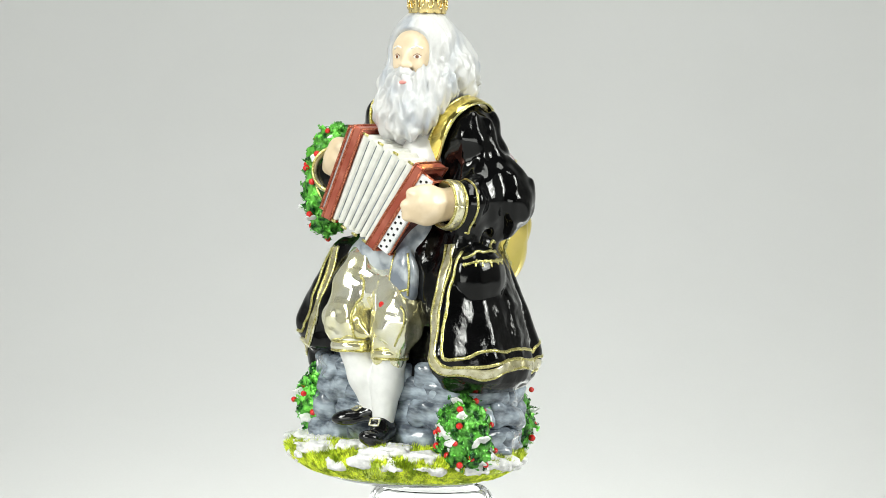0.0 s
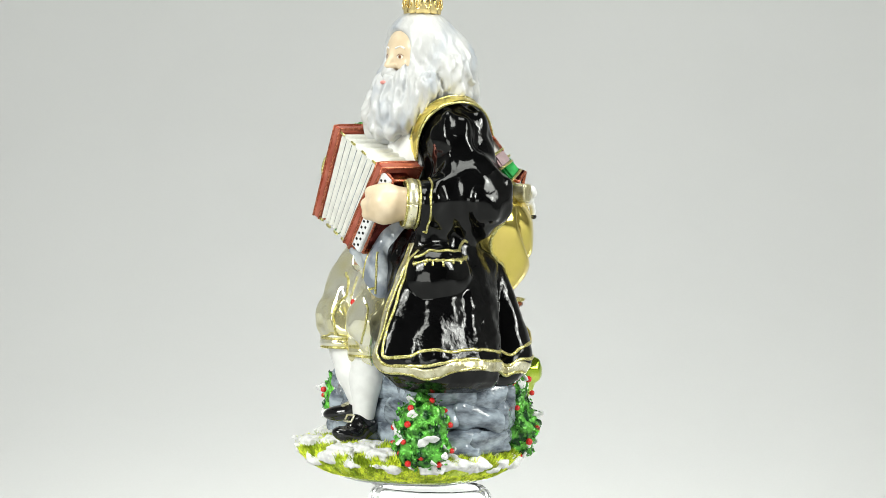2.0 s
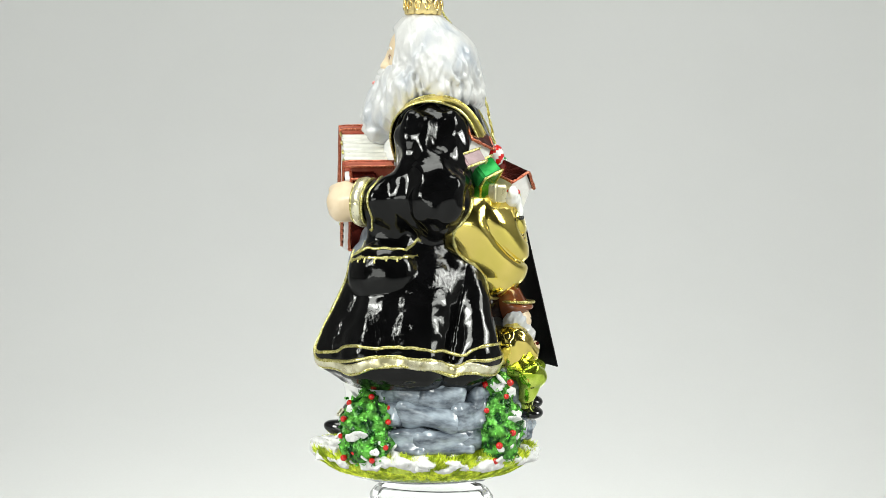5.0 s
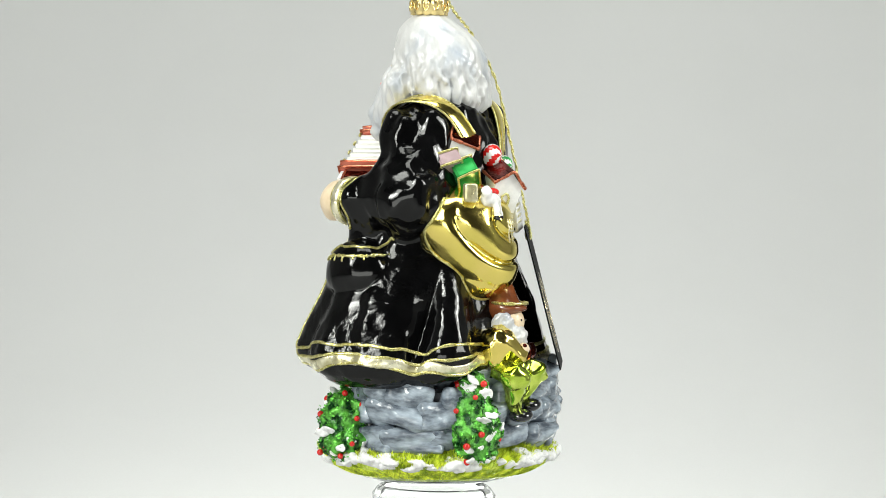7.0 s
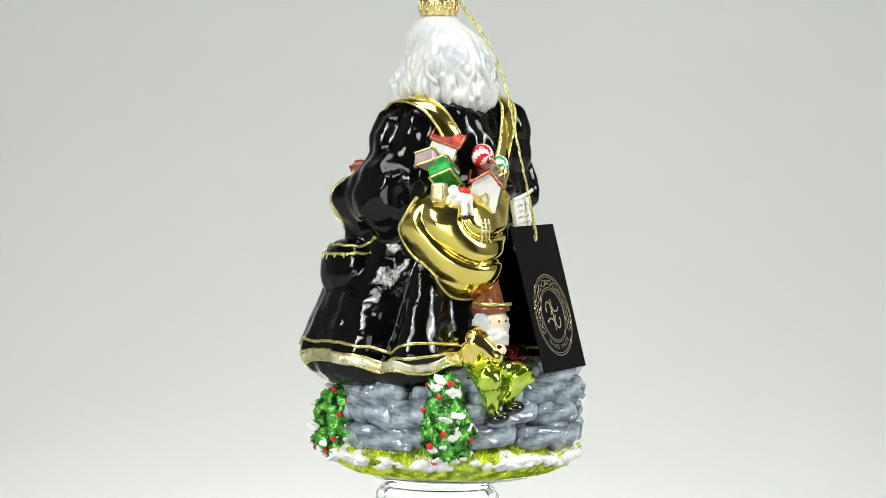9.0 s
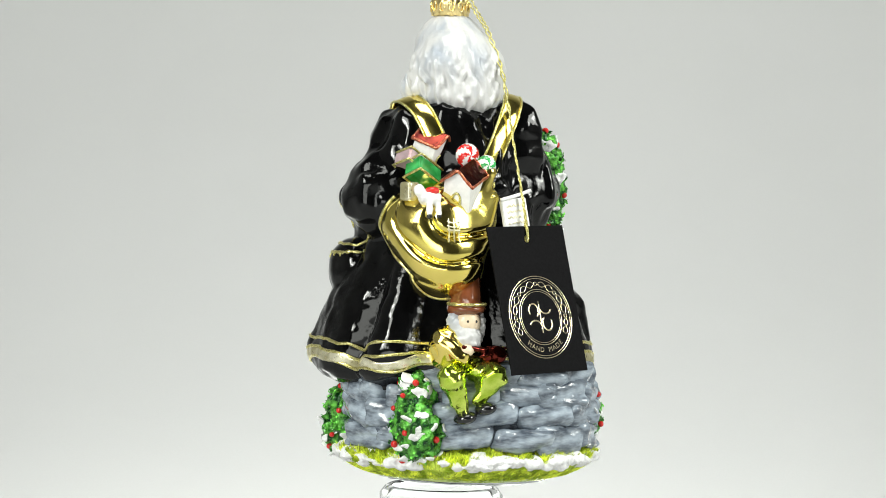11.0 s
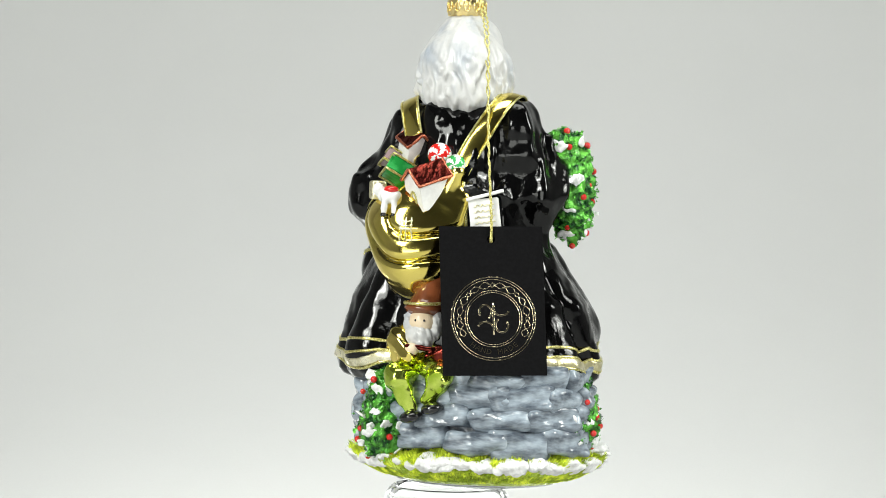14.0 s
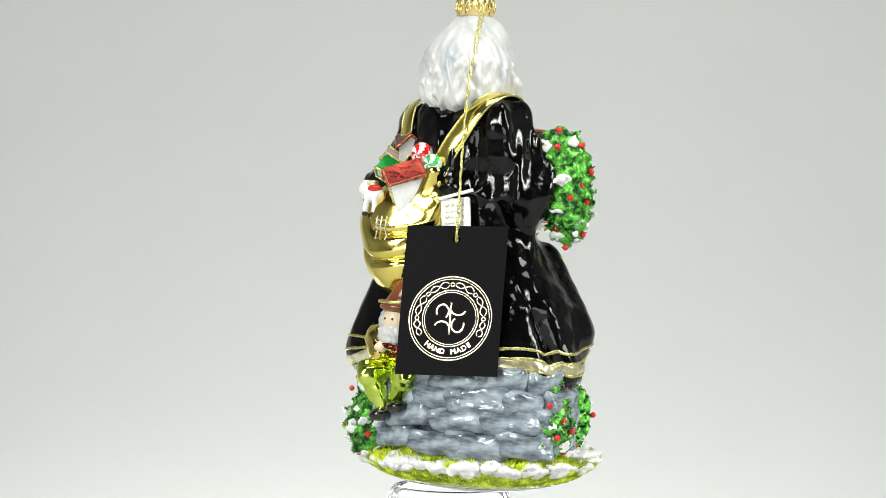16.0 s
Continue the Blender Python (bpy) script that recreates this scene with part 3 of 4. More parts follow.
def accordion():
    pc = Piece()
    ringv, F = [], []
    steps = 29
    prof = [(-9.2, -19), (-9.2, 19), (9.2, 19), (9.2, -19)]
    for i in range(steps):
        x = -12.2 + 24.4 * i / (steps - 1)
        out = 0.0 if i % 4 else -0.9
        if i % 4 == 2:
            out = 0.25
        for y, z in prof:
            yy, zz = y * (1 + out / 9.2), z * (1 + out / 19)
            ringv.append((fan(x, zz), yy, zz))
    for i in range(steps - 1):
        for j in range(4):
            F.append((i * 4 + j, (i + 1) * 4 + j, (i + 1) * 4 + (j + 1) % 4, i * 4 + (j + 1) % 4))
    F += [(3, 2, 1, 0), tuple((steps - 1) * 4 + j for j in range(4))]
    pc.add(placed(ringv), F, M_BELLOWS)
    body = part("accordion", pc, ornament, "white pleated accordion with copper-edged salmon red end boards", smooth=False)
    for i in range(4, steps - 1, 4):
        x = -12.2 + 24.4 * i / (steps - 1)
        gp = Piece()
        path = np.array(placed([(fan(x, z), -8.45, z) for z in np.linspace(-17.6, 17.6, 12)] + [(fan(x, 17.8), y, 17.8) for y in np.linspace(-7, 9, 6)]))
        ribbon(gp, path, np.tile(np.array(a_rot @ Vector((0, -1, 0.4))), (len(path), 1)), 0.2, 0.2, M_JOINT)
        part("fold_line", gp, body)
    for i in range(2, steps, 8):
        x = -12.2 + 24.4 * i / (steps - 1)
        for z, y in ((19.7, -9.7), (-19.7, -9.7)):
            gp = Piece()
            path = np.array(placed([(fan(x, z) - 1.3, y, z), (fan(x, z), y - 0.2, z), (fan(x, z) + 1.3, y, z)]))
            ribbon(gp, path, np.tile(np.array(a_rot @ Vector((0, -1, 0))), (3, 1)), 0.6, 0.5, M_TRIM)
            part("gold_corner", gp, body)
    for s in (-1, 1):
        lean = math.degrees(math.atan(0.16 * 13 / 19)) * s
        c = (s * 14.3, 0.5, 0)
        bp = Piece()
        box_piece(bp, (0, 0, 0), (2.0, 10.6, 20.8), M_BOARD, bev=0.12)
        q = Euler((0, radians(lean), 0)).to_matrix()
        bp.v = [np.array(placed([q @ Vector(v) + Vector(c) for v in bp.v[0]]))]
        board = part("end_board", bp, body, "salmon red mirrored end board", smooth=False)
        ep = Piece()
        for x in (-2.0, 2.0):
            loop = [(x, -10.5, -20.7), (x, -10.5, 20.7), (x, 10.5, 20.7), (x, 10.5, -20.7), (x, -10.5, -20.7)]
            dense = np.concatenate([np.linspace(loop[i], loop[i + 1], 9)[:-1] for i in range(4)])
            path = np.array(placed([q @ Vector(v) + Vector(c) for v in dense]))
            ribbon(ep, path, np.tile(np.array(a_rot @ Vector((s, -0.6, 0))), (len(path), 1)), 0.6, 0.6, M_COPPER, 0.15)
        part("glitter_edge", ep, board, "copper glitter edging")
        kp = Piece()
        back = 0.0 if s > 0 else 4.5
        wide = 3.0 if s > 0 else 2.2
        box_piece(kp, (s * (1.9 + wide), -9.0 + back, 0), (wide, 1.1, 18.5), M_KEYS, bev=0.15)
        cp = Piece()
        box_piece(cp, (s * (1.9 + wide), -2.4 + back * 0.5, 0), (wide, 5.5 - back * 0.5, 18.8), M_MAROON, bev=0.15)
        cp.v = [np.array(placed([q @ Vector(v) + Vector(c) for v in cp.v[0]]))]
        part("key_box", cp, board, "maroon mirrored box behind the keys", smooth=False)
        rp = Piece()
        for z in (-18.6, 18.6):
            edge = np.array(placed([q @ Vector((s * x, y + back * 0.3, z)) + Vector(c) for x, y in ((2.1, -7.6), (2.1 + 2 * wide, -7.6), (2.1 + 2 * wide, 3.0))]))
            dense = np.concatenate([np.linspace(edge[0], edge[1], 8)[:-1], np.linspace(edge[1], edge[2], 10)])
            ribbon(rp, dense, np.tile(np.array(a_rot @ Vector((0, 0, 1 if z > 0 else -1))), (len(dense), 1)), 0.6, 0.6, M_COPPER, 0.15)
        edge = np.array(placed([q @ Vector((s * (1.9 + 2 * wide), -7.6 + back * 0.3, z)) + Vector(c) for z in np.linspace(-18.6, 18.6, 30)]))
        ribbon(rp, edge, np.tile(np.array(a_rot @ Vector((s, 0, 0))), (30, 1)), 0.6, 0.6, M_COPPER, 0.15)
        part("glitter_edge", rp, board, "copper glitter edging")
        kp.v = [np.array(placed([q @ Vector(v) + Vector(c) for v in kp.v[0]]))]
        part("keyboard", kp, board, "white keyboard strip with black dots", smooth=False)
        for i in range(12):
            z = -16.5 + 3 * i
            dots = ((-8.9, -3.3), (-8.9, -4.9)) if s > 0 else ((-8.9, -4.2),)
            for k, (y, xx) in enumerate(dots):
                dp = Piece()
                off = 0.7 if k else -0.7
                box_piece(dp, (s * (2.0 + wide) + (0.37 if k else -0.37) * wide * s, -10.2 + back, z + off), (0.5, 0.3, 0.5 if s > 0 else 0.85), M_BLACK_LEATHER, bev=0.2)
                dp.v = [np.array(placed([q @ Vector(v) + Vector(c) for v in dp.v[0]]))]
                part("key_dot", dp, board, smooth=False)


accordion()

# ---- sack with toys ----
sack_core = blend([(ell((9, 14, 92), (22.0, 19.5, 19)), 0), (ell((7, 20, 76), (15.5, 15, 14.5)), 10), (cone((-4, 20, 105), (-10, 23, 115), 7, 3.5), 6),
                   (cone((22, 10, 95), (27.5, -4, 92), 9, 2.5), 7), (cone((-6, 20, 92), (-13, 21, 104), 7, 3), 5)])
fold_s = Ripple(16, 61, (1.0, 1.0, 0.6))


def sack_field(p):
    side = -0.74 * (p[:, 0] - 1) + 0.67 * (p[:, 1] - 33)
    drop = p[:, 2] - 97
    rho = np.sqrt((0.72 * side) ** 2 + drop ** 2 + 4) + 0.12 * side
    c = np.abs(np.sin(math.pi * (rho + 2.0) / 10.5 + 0.25 * np.sin(0.2 * side)))
    low = np.clip((104 - p[:, 2]) / 10, 0, 1) * np.clip((p[:, 2] - 66) / 12, 0, 1) * np.clip((rho - 3) / 5, 0, 1)
    return sack_core(p) + low * (2.6 * (1 - c) ** 2 - 0.6) + 0.3 * fold_s(p)


sp = Piece().add(*skin_of(sack_field, (-22, -12, 54), (38, 44, 120), 0.7), M_GOLD)
# glitter seam where the sack lies on the coat
seam = np.array([(8 + 24 * math.cos(b), 13, 88 + 27 * math.sin(b)) for b in np.linspace(radians(35), radians(-215), 150)], np.float32)
for _ in range(10):
    seam = onto(sack_field, onto(coat_field, seam))
for _ in range(4):
    seam[1:-1] = (seam[:-2] + 2 * seam[1:-1] + seam[2:]) / 4
ribbon(sp, seam, grad(sack_field, seam), 0.8, 0.8, M_TRIM, 0.2)
sack = part("gift_sack", sp, ornament, "gold mirrored gift sack with draped folds")
pp = Piece()
for k in range(4):
    bead(pp, sack_field, [(5.5, 36, 95 - k * 2), (9, 37, 94.8 - k * 2), (12, 36, 95.2 - k * 2)], 0.3, M_BAND, n=12)
for k in range(3):
    bead(pp, sack_field, [(6 + 2.6 * k, 36, 96.5), (6 + 2.6 * k, 36, 87.5)], 0.3, M_BAND, n=12)
part("stitched_patch", pp, sack, "stitched pale gold patch")


def house(at, turn, w, d, h, roof_h, name="toy_house"):
    q = Matrix.Rotation(radians(turn[0]), 3, "X") @ Matrix.Rotation(radians(turn[1]), 3, "Y") @ Matrix.Rotation(radians(turn[2]), 3, "Z")

    def put(vs):
        return [Vector(at) + q @ Vector(v) for v in vs]
    wp = Piece().add(put([(-w, -d, -h), (w, -d, -h), (w, d, -h), (-w, d, -h), (-w, -d, h), (w, -d, h), (w, d, h), (-w, d, h), (0, -d, h + roof_h), (0, d, h + roof_h)]),
                     [(0, 3, 2, 1), (0, 1, 5, 8, 4), (2, 3, 7, 9, 6), (1, 2, 6, 5), (3, 0, 4, 7), (5, 6, 9, 8), (7, 4, 8, 9)], M_TOY)
    walls = part(name, wp, ornament, "white toy house with a copper brown roof", smooth=False)
    rp = Piece()
    for s in (-1, 1):
        e = 1.0
        a, b = (s * (w + 1.2), h - 0.8), (0, h + roof_h + 0.5)
        rp.add(put([(a[0], -d - e, a[1]), (a[0], d + e, a[1]), (b[0], d + e, b[1]), (b[0], -d - e, b[1]),
                    (a[0], -d - e, a[1] + 1), (a[0], d + e, a[1] + 1), (b[0], d + e, b[1] + 1), (b[0], -d - e, b[1] + 1)]),
               [(0, 1, 2, 3), (7, 6, 5, 4), (0, 4, 5, 1), (1, 5, 6, 2), (2, 6, 7, 3), (3, 7, 4, 0)], M_MAROON)
    part("roof", rp, walls, "maroon mirrored roof", smooth=False)
    ep = Piece()
    for y in (-d - 1, d + 1):
        path = np.array(put([(-w - 1.2, y, h - 0.3), (0, y, h + roof_h + 1), (w + 1.2, y, h - 0.3)]))
        path = spline(np.array([path[0], (path[0] + path[1]) / 2, path[1], (path[1] + path[2]) / 2, path[2]]), 24)
        ribbon(ep, path, np.tile(np.array(q @ Vector((0, 1, 0))), (len(path), 1)), 0.6, 0.6, M_COPPER, 0.2)
    for s in (-1, 1):
        path = np.array(put([(s * (w + 1.2), y, h - 0.3) for y in np.linspace(-d - 1, d + 1, 12)]))
        ribbon(ep, path, np.tile(np.array(q @ Vector((s, 0, 0))), (len(path), 1)), 0.6, 0.6, M_COPPER, 0.2)
    part("roof_glitter", ep, walls, "copper glitter roof edge")
    dp = Piece()
    path = np.array(put([(-1.6, d + 0.25, -h + 0.5), (-1.7, d + 0.25, -0.6), (-0.9, d + 0.25, 1.0), (0, d + 0.25, 1.5), (0.9, d + 0.25, 1.0), (1.7, d + 0.25, -0.6), (1.6, d + 0.25, -h + 0.5)]))
    ribbon(dp, spline(path, 30), np.tile(np.array(q @ Vector((0, 1, 0))), (30, 1)), 0.5, 0.35, M_TRIM, 0.15)
    part("door_arch", dp, walls, "gold glitter door arch")


house((1.5, 25.0, 107), (-20, 4, -42), 6.0, 7.5, 6.0, 4.6)
house((12.5, 10, 122), (-16, -12, 38), 5.0, 5.5, 5.5, 4.2)
for c, half, turn, mat, lab in (((16.6, 16.0, 114), (6.8, 4.8, 4.0), (28, -30, 20), M_GREEN, "green mirrored gift box with gold edges"),
                                ((19.8, 10.2, 118), (6.2, 4.6, 3.2), (22, -32, 20), M_PINK, "pale pink mirrored gift box with gold edges")):
    gp = box_piece(Piece(), c, half, mat, turn, 0.12)
    box = part("gift_box", gp, ornament, lab, smooth=False)
    q = Euler([radians(a) for a in turn]).to_matrix()
    ep = Piece()
    for sy in (-1, 1):
        loop = [Vector(c) + q @ Vector((x * half[0], y * half[1], sy * half[2])) for x, y in ((-1, -1), (1, -1), (1, 1), (-1, 1), (-1, -1))]
        dense = np.concatenate([np.linspace(loop[i], loop[i + 1], 8)[:-1] for i in range(4)])
        ribbon(ep, dense, dense - np.array(c), 0.5, 0.5, M_TRIM, 0.2)
    part("gold_edge", ep, box, "gold glitter edge")
part("toy_lantern", Piece().add(*skin_of(blend([(slab((24.5, 22, 106.5), (3.4, 3, 4), 1.2, (0, 0, 30)), 0)]), (18, 16, 100), (31, 28, 113), 0.5), M_BAND), ornament, "pale gold mirrored toy lantern")


def peppermint(at, r, mat):
    u, v = 24, 12
    pc = Piece()
    V = [Vector(at) + Vector((r * math.sin(b) * math.cos(a), r * 0.8 * math.cos(b), r * math.sin(b) * math.sin(a)))
         for b in np.linspace(0.02, math.pi - 0.02, v) for a in np.linspace(0, 2 * math.pi, u, endpoint=False) + 0.0]
    V = [V[i * u + j] for i in range(v) for j in range(u)]
    fa = [(i * u + j, (i + 1) * u + j, (i + 1) * u + (j + 1) % u, i * u + (j + 1) % u) for i in range(v - 1) for j in range(u)]
    pc.add(V, fa, mat)
    pc.mats.append(M_TOY)
    pc.m = [(k % u + (k // u)) // 3 % 2 for k in range(len(fa))]
    return pc


part("peppermint", peppermint((-1.6, 20, 122), 5.2, M_BERRY), ornament, "red and white swirled peppermint ball")
part("peppermint", peppermint((-9.2, 22.5, 118), 4.4, M_GREEN), ornament, "green and white swirled peppermint ball")
lamb = blend([(ell((17.5, 28, 104), (5.2, 4.0, 3.4)), 0), (ell((22.5, 28.5, 107), (2.4, 2.4, 2.6)), 1.5), (cone((15, 30.5, 103), (14.6, 31.5, 97), 1.4, 1.2), 1),
              (cone((18.6, 31, 103), (19, 32, 97), 1.4, 1.2), 1)])
lp = Piece().add(*skin_of(rough(lamb, (0.2, Ripple(3, 71))), (8, 20, 94), (28, 36, 112), 0.5), M_TOY)
for c in ((14.6, 31.6, 96.4), (19, 32.1, 96.4)):
    lp.add(*skin_of(ell(c, (1.4, 1.4, 1.2)), (c[0] - 2, c[1] - 2, c[2] - 2), (c[0] + 2, c[1] + 2, c[2] + 2), 0.4), M_BLACK_LEATHER)
toy = part("toy_lamb", lp, ornament, "white toy lamb with black hooves")
part("saddle", Piece().add(*skin_of(ell((16.8, 28.5, 107), (3.2, 3.0, 1.8)), (12, 24, 104), (21, 33, 110), 0.4), M_BERRY), toy, "red enamel saddle")
pn = Piece()
ribbon(pn, spline([(-15, 25.5, 103.5), (-22, 24.4, 105.4), (-30, 21.5, 107.8)], 16), np.tile((0.0, 1.0, 0.2), (16, 1)), 0.8, 0.5, M_TOY)
part("quill_pen", pn, ornament, "white quill pen beside the letter")
# letter in the coat's back pocket
lt = part("letter", box_piece(Piece(), (-22.5, 23.0, 97), (6.4, 1.0, 7.2), M_TOY, (8, 7, 14), 0.2), ornament, "white letter with gold scrawl tucked in a pocket", smooth=False)
q = Euler([radians(a) for a in (8, 7, 14)]).to_matrix()
for z in (4.2, 1.8, -0.6, -3):
    path = np.array([Vector((-22.5, 23.0, 97)) + q @ Vector((x, 1.15, z + 0.4 * math.sin(3 * x))) for x in np.linspace(-4.2, 4.2, 24)])
    part("scrawl", Piece().add(*(lambda p: (p.v[0], p.f))(next(iter([(lambda b: (ribbon(b, path, np.tile(np.array(q @ Vector((0, 1, 0))), (24, 1)), 0.28, 0.2, M_BAND), b)[1])(Piece())]))), M_BAND), lt)

# ---- seated gnome doll: one plain mesh ----
gn = Piece()
gn.add(*skin_of(rough(blend([(ell((7.5, 37, 43), (9.5, 7.5, 10)), 0), (cone((10, 40, 46), (6, 45, 41), 6, 4.2), 3)]), (0.4, Ripple(5, 81))), (-6, 24, 30), (20, 52, 58), 0.6), M_GOLD)
gn.add(*skin_of(ell((1.6, 40.5, 54), (5.6, 5.2, 6)), (-6, 33, 46), (9, 48, 62), 0.5), M_SKIN)
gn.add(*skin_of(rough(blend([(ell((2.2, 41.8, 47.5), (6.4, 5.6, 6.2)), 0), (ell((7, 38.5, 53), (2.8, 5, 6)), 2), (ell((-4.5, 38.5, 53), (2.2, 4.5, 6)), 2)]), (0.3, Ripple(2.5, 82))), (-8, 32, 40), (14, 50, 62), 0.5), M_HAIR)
gn.add(*skin_of(blend([(cone((1.5, 36.5, 60), (-2, 32, 73), 7.2, 4.5), 0), (ell((1.5, 39, 60), (8, 7.5, 2.6)), 2)]), (-12, 24, 54), (14, 50, 80), 0.6), M_BROWN)
gn.add(*skin_of(rough(blend([(cone((7, 38, 35), (10, 47, 31), 5.6, 5.2), 0), (cone((10, 46.5, 31.5), (5.0, 44, 19), 5.0, 3.4), 2.5), (cone((-3, 39, 34), (-8.5, 47, 32), 5.4, 5.0), 1.5),
                             (cone((-8.5, 46.5, 32.5), (-3.5, 44, 22.5), 4.8, 3.4), 2.5)]), (0.45, Ripple(6, 83))), (-18, 28, 10), (20, 56, 44), 0.55), M_LIME)
gn.add(*skin_of(blend([(ell((3.8, 46.5, 14.8), (5.0, 5.2, 2.8), (0, 12, 0)), 0), (ell((-5.2, 46.5, 18.6), (4.8, 5.0, 2.8), (0, 12, 0)), 0.3)]), (-14, 38, 7), (11, 56, 22), 0.5), M_BLACK_LEATHER)
gn.add(*skin_of(ell((4, 47, 43), (3, 2.6, 2.6)), (-1, 42, 39), (9, 52, 48), 0.4), M_SKIN)
gn.add(*skin_of(rough(blend([(ell((-9, 44, 41), (6, 2.6, 4)), 0), (cone((-4, 46, 43), (6, 48.5, 44.5), 1.3, 0.9), 1.5), (cone((-15, 43, 44), (-2, 47.5, 40.5), 0.7, 0.7), 0.5)]), (0.15, Ripple(4, 84))), (-20, 36, 34), (8, 52, 50), 0.5), M_MAROON)
p = np.array([(1.5 + 8 * math.cos(a), 39 + 7.6 * math.sin(a), 62.0) for a in np.linspace(0, 2 * math.pi, 40)])
ribbon(gn, p, p - np.array((1.5, 39, 62)), 0.6, 0.6, M_TRIM, 0.2)
for x in (-0.6, 3.2):
    gn.add(*skin_of(ell((x, 45.4, 55), (0.5, 0.4, 0.6)), (x - 1, 44.4, 54), (x + 1, 46.4, 56), 0.25), M_BLACK_LEATHER)
gn.v = [v + np.array((-0.5, -8.2, -2.0)) for v in gn.v]
part("gnome_doll", gn, ornament, "small seated gnome doll with brown hat and lime trousers")

# ---- base: silvered bowl, lime ground, stones ----
BC, BR = (-14.0, -7.5), (55.5, 46.0)


def oval(a, k=1.0):
    u, v = BR[0] * k * math.cos(a), BR[1] * k * math.sin(a)
    return BC[0] + 0.966 * u + 0.259 * v, BC[1] - 0.259 * u + 0.966 * v


def ground_z(x, y):
    u, v = x - BC[0], y - BC[1]
    r = math.hypot((0.966 * u - 0.259 * v) / BR[0], (0.259 * u + 0.966 * v) / BR[1])
    return -5.5 + 6.8 * (1 - min(r, 1.0) ** 2.6) + 0.7 * math.sin(x * 0.31 + 1) * math.cos(y * 0.27)


def disc(profile, mat, n=96):
    pc = Piece()
    V, F = [], []
    for k, z in profile:
        for j in range(n):
            a = 2 * math.pi * j / n
            w = 1 + 0.012 * math.sin(5 * a + 1) + 0.010 * math.sin(11 * a)
            x, y = oval(a, k * w)
            V.append((x, y, ground_z(x, y) if z is None else z))
    m = len(profile)
    F = [(i * n + j, i * n + (j + 1) % n, (i + 1) * n + (j + 1) % n, (i + 1) * n + j) for i in range(m - 1) for j in range(n)]
    F.append(tuple(range(n))[::-1])
    F.append(tuple((m - 1) * n + j for j in range(n)))
    return pc.add(V, F, mat)


part("base_bowl", disc([(0.36, -19.4), (0.52, -18.7), (0.66, -17.2), (0.72, -15.6), (0.70, -15.0)], M_SILVER), ornament, "silvered clear glass underside of the base")
turf = part("ground_cover", disc([(0.66, -16.4), (0.70, -16.2), (0.80, -14.2), (0.88, -12.0), (0.94, -10.4), (0.99, -7.4), (1.0, -6.0), (0.985, -5.2)] + [(k, None) for k in np.linspace(0.96, 0.02, 26)], M_GREEN_GLASS), ornament, "mirrored lime painted ground")

rng = random.Random(5)
blades = Piece()
V, F = [], []
for i in range(32000):
    a = rng.uniform(0, 2 * math.pi)
    k = math.sqrt(rng.uniform(0.42, 1.02))
    x, y = oval(a, k)
    if k < 0.9 and math.sin(a * 7 + 2.0 * k * 5) + 0.8 * math.sin(a * 13 + 1) < -0.9:
        continue
    z = ground_z(x, y) - 0.3
    if k > 0.97 or rng.random() < 0.6:
        e = rng.random()
        x, y = oval(a, 1.0 - 0.22 * e * e)
        z, k = -5.5 - 9.5 * e, 1.0
    tuft = 0.5 + 0.5 * math.sin(x * 0.55 + 1.7 * math.sin(y * 0.4)) * math.cos(y * 0.5 + 1.3 * math.sin(x * 0.35))
    if tuft < 0.3 and rng.random() < 0.6:
        continue
    h = rng.uniform(0.8, 1.8) + 2.6 * tuft * rng.random()
    d = rng.uniform(0, 6.28)
    lx, ly = math.cos(d) * rng.uniform(0.2, 1.6) + 1.7 * math.cos(a) * (k > 0.95), math.sin(d) * rng.uniform(0.2, 1.6) + 1.7 * math.sin(a) * (k > 0.95)
    wx, wy = -math.sin(d) * 0.34, math.cos(d) * 0.34
    b = len(V)
    V += [(x - wx, y - wy, z), (x + wx, y + wy, z), (x + lx * 0.25 + wy, y + ly * 0.25 - wx, z), (x + lx, y + ly, z + h)]
    F += [(b, b + 1, b + 3), (b + 1, b + 2, b + 3), (b + 2, b, b + 3), (b, b + 2, b + 1)]
for i in range(22000):
    a = rng.uniform(0, 2 * math.pi)
    k = rng.uniform(0.74, 0.99)
    x, y = oval(a, k)
    tuft = math.sin(a * 9 + 6 * k) + 0.8 * math.sin(a * 23 + 2 - 9 * k) + 0.7 * math.sin(a * 41 + 14 * k)
    if tuft < -0.2:
        continue
    z = ground_z(x, y) - 0.4
    h = rng.uniform(1.2, 2.6) + min(tuft, 1.4) * rng.uniform(0.6, 1.7)
    d = rng.uniform(0, 6.28)
    lx, ly = math.cos(d) * rng.uniform(0.4, 2.2) + 0.7 * math.cos(a), math.sin(d) * rng.uniform(0.4, 2.2) + 0.7 * math.sin(a)
    wx, wy = -math.sin(d) * 0.42, math.cos(d) * 0.42
    b = len(V)
    V += [(x - wx, y - wy, z), (x + wx, y + wy, z), (x + lx * 0.25 + wy, y + ly * 0.25 - wx, z), (x + lx, y + ly, z + h)]
    F += [(b, b + 1, b + 3), (b + 1, b + 2, b + 3), (b + 2, b, b + 3), (b, b + 2, b + 1)]
part("flock_grass", blades.add(V, F, M_GRASS), turf, "short lime green flock grass", smooth=False, kind="stuff")

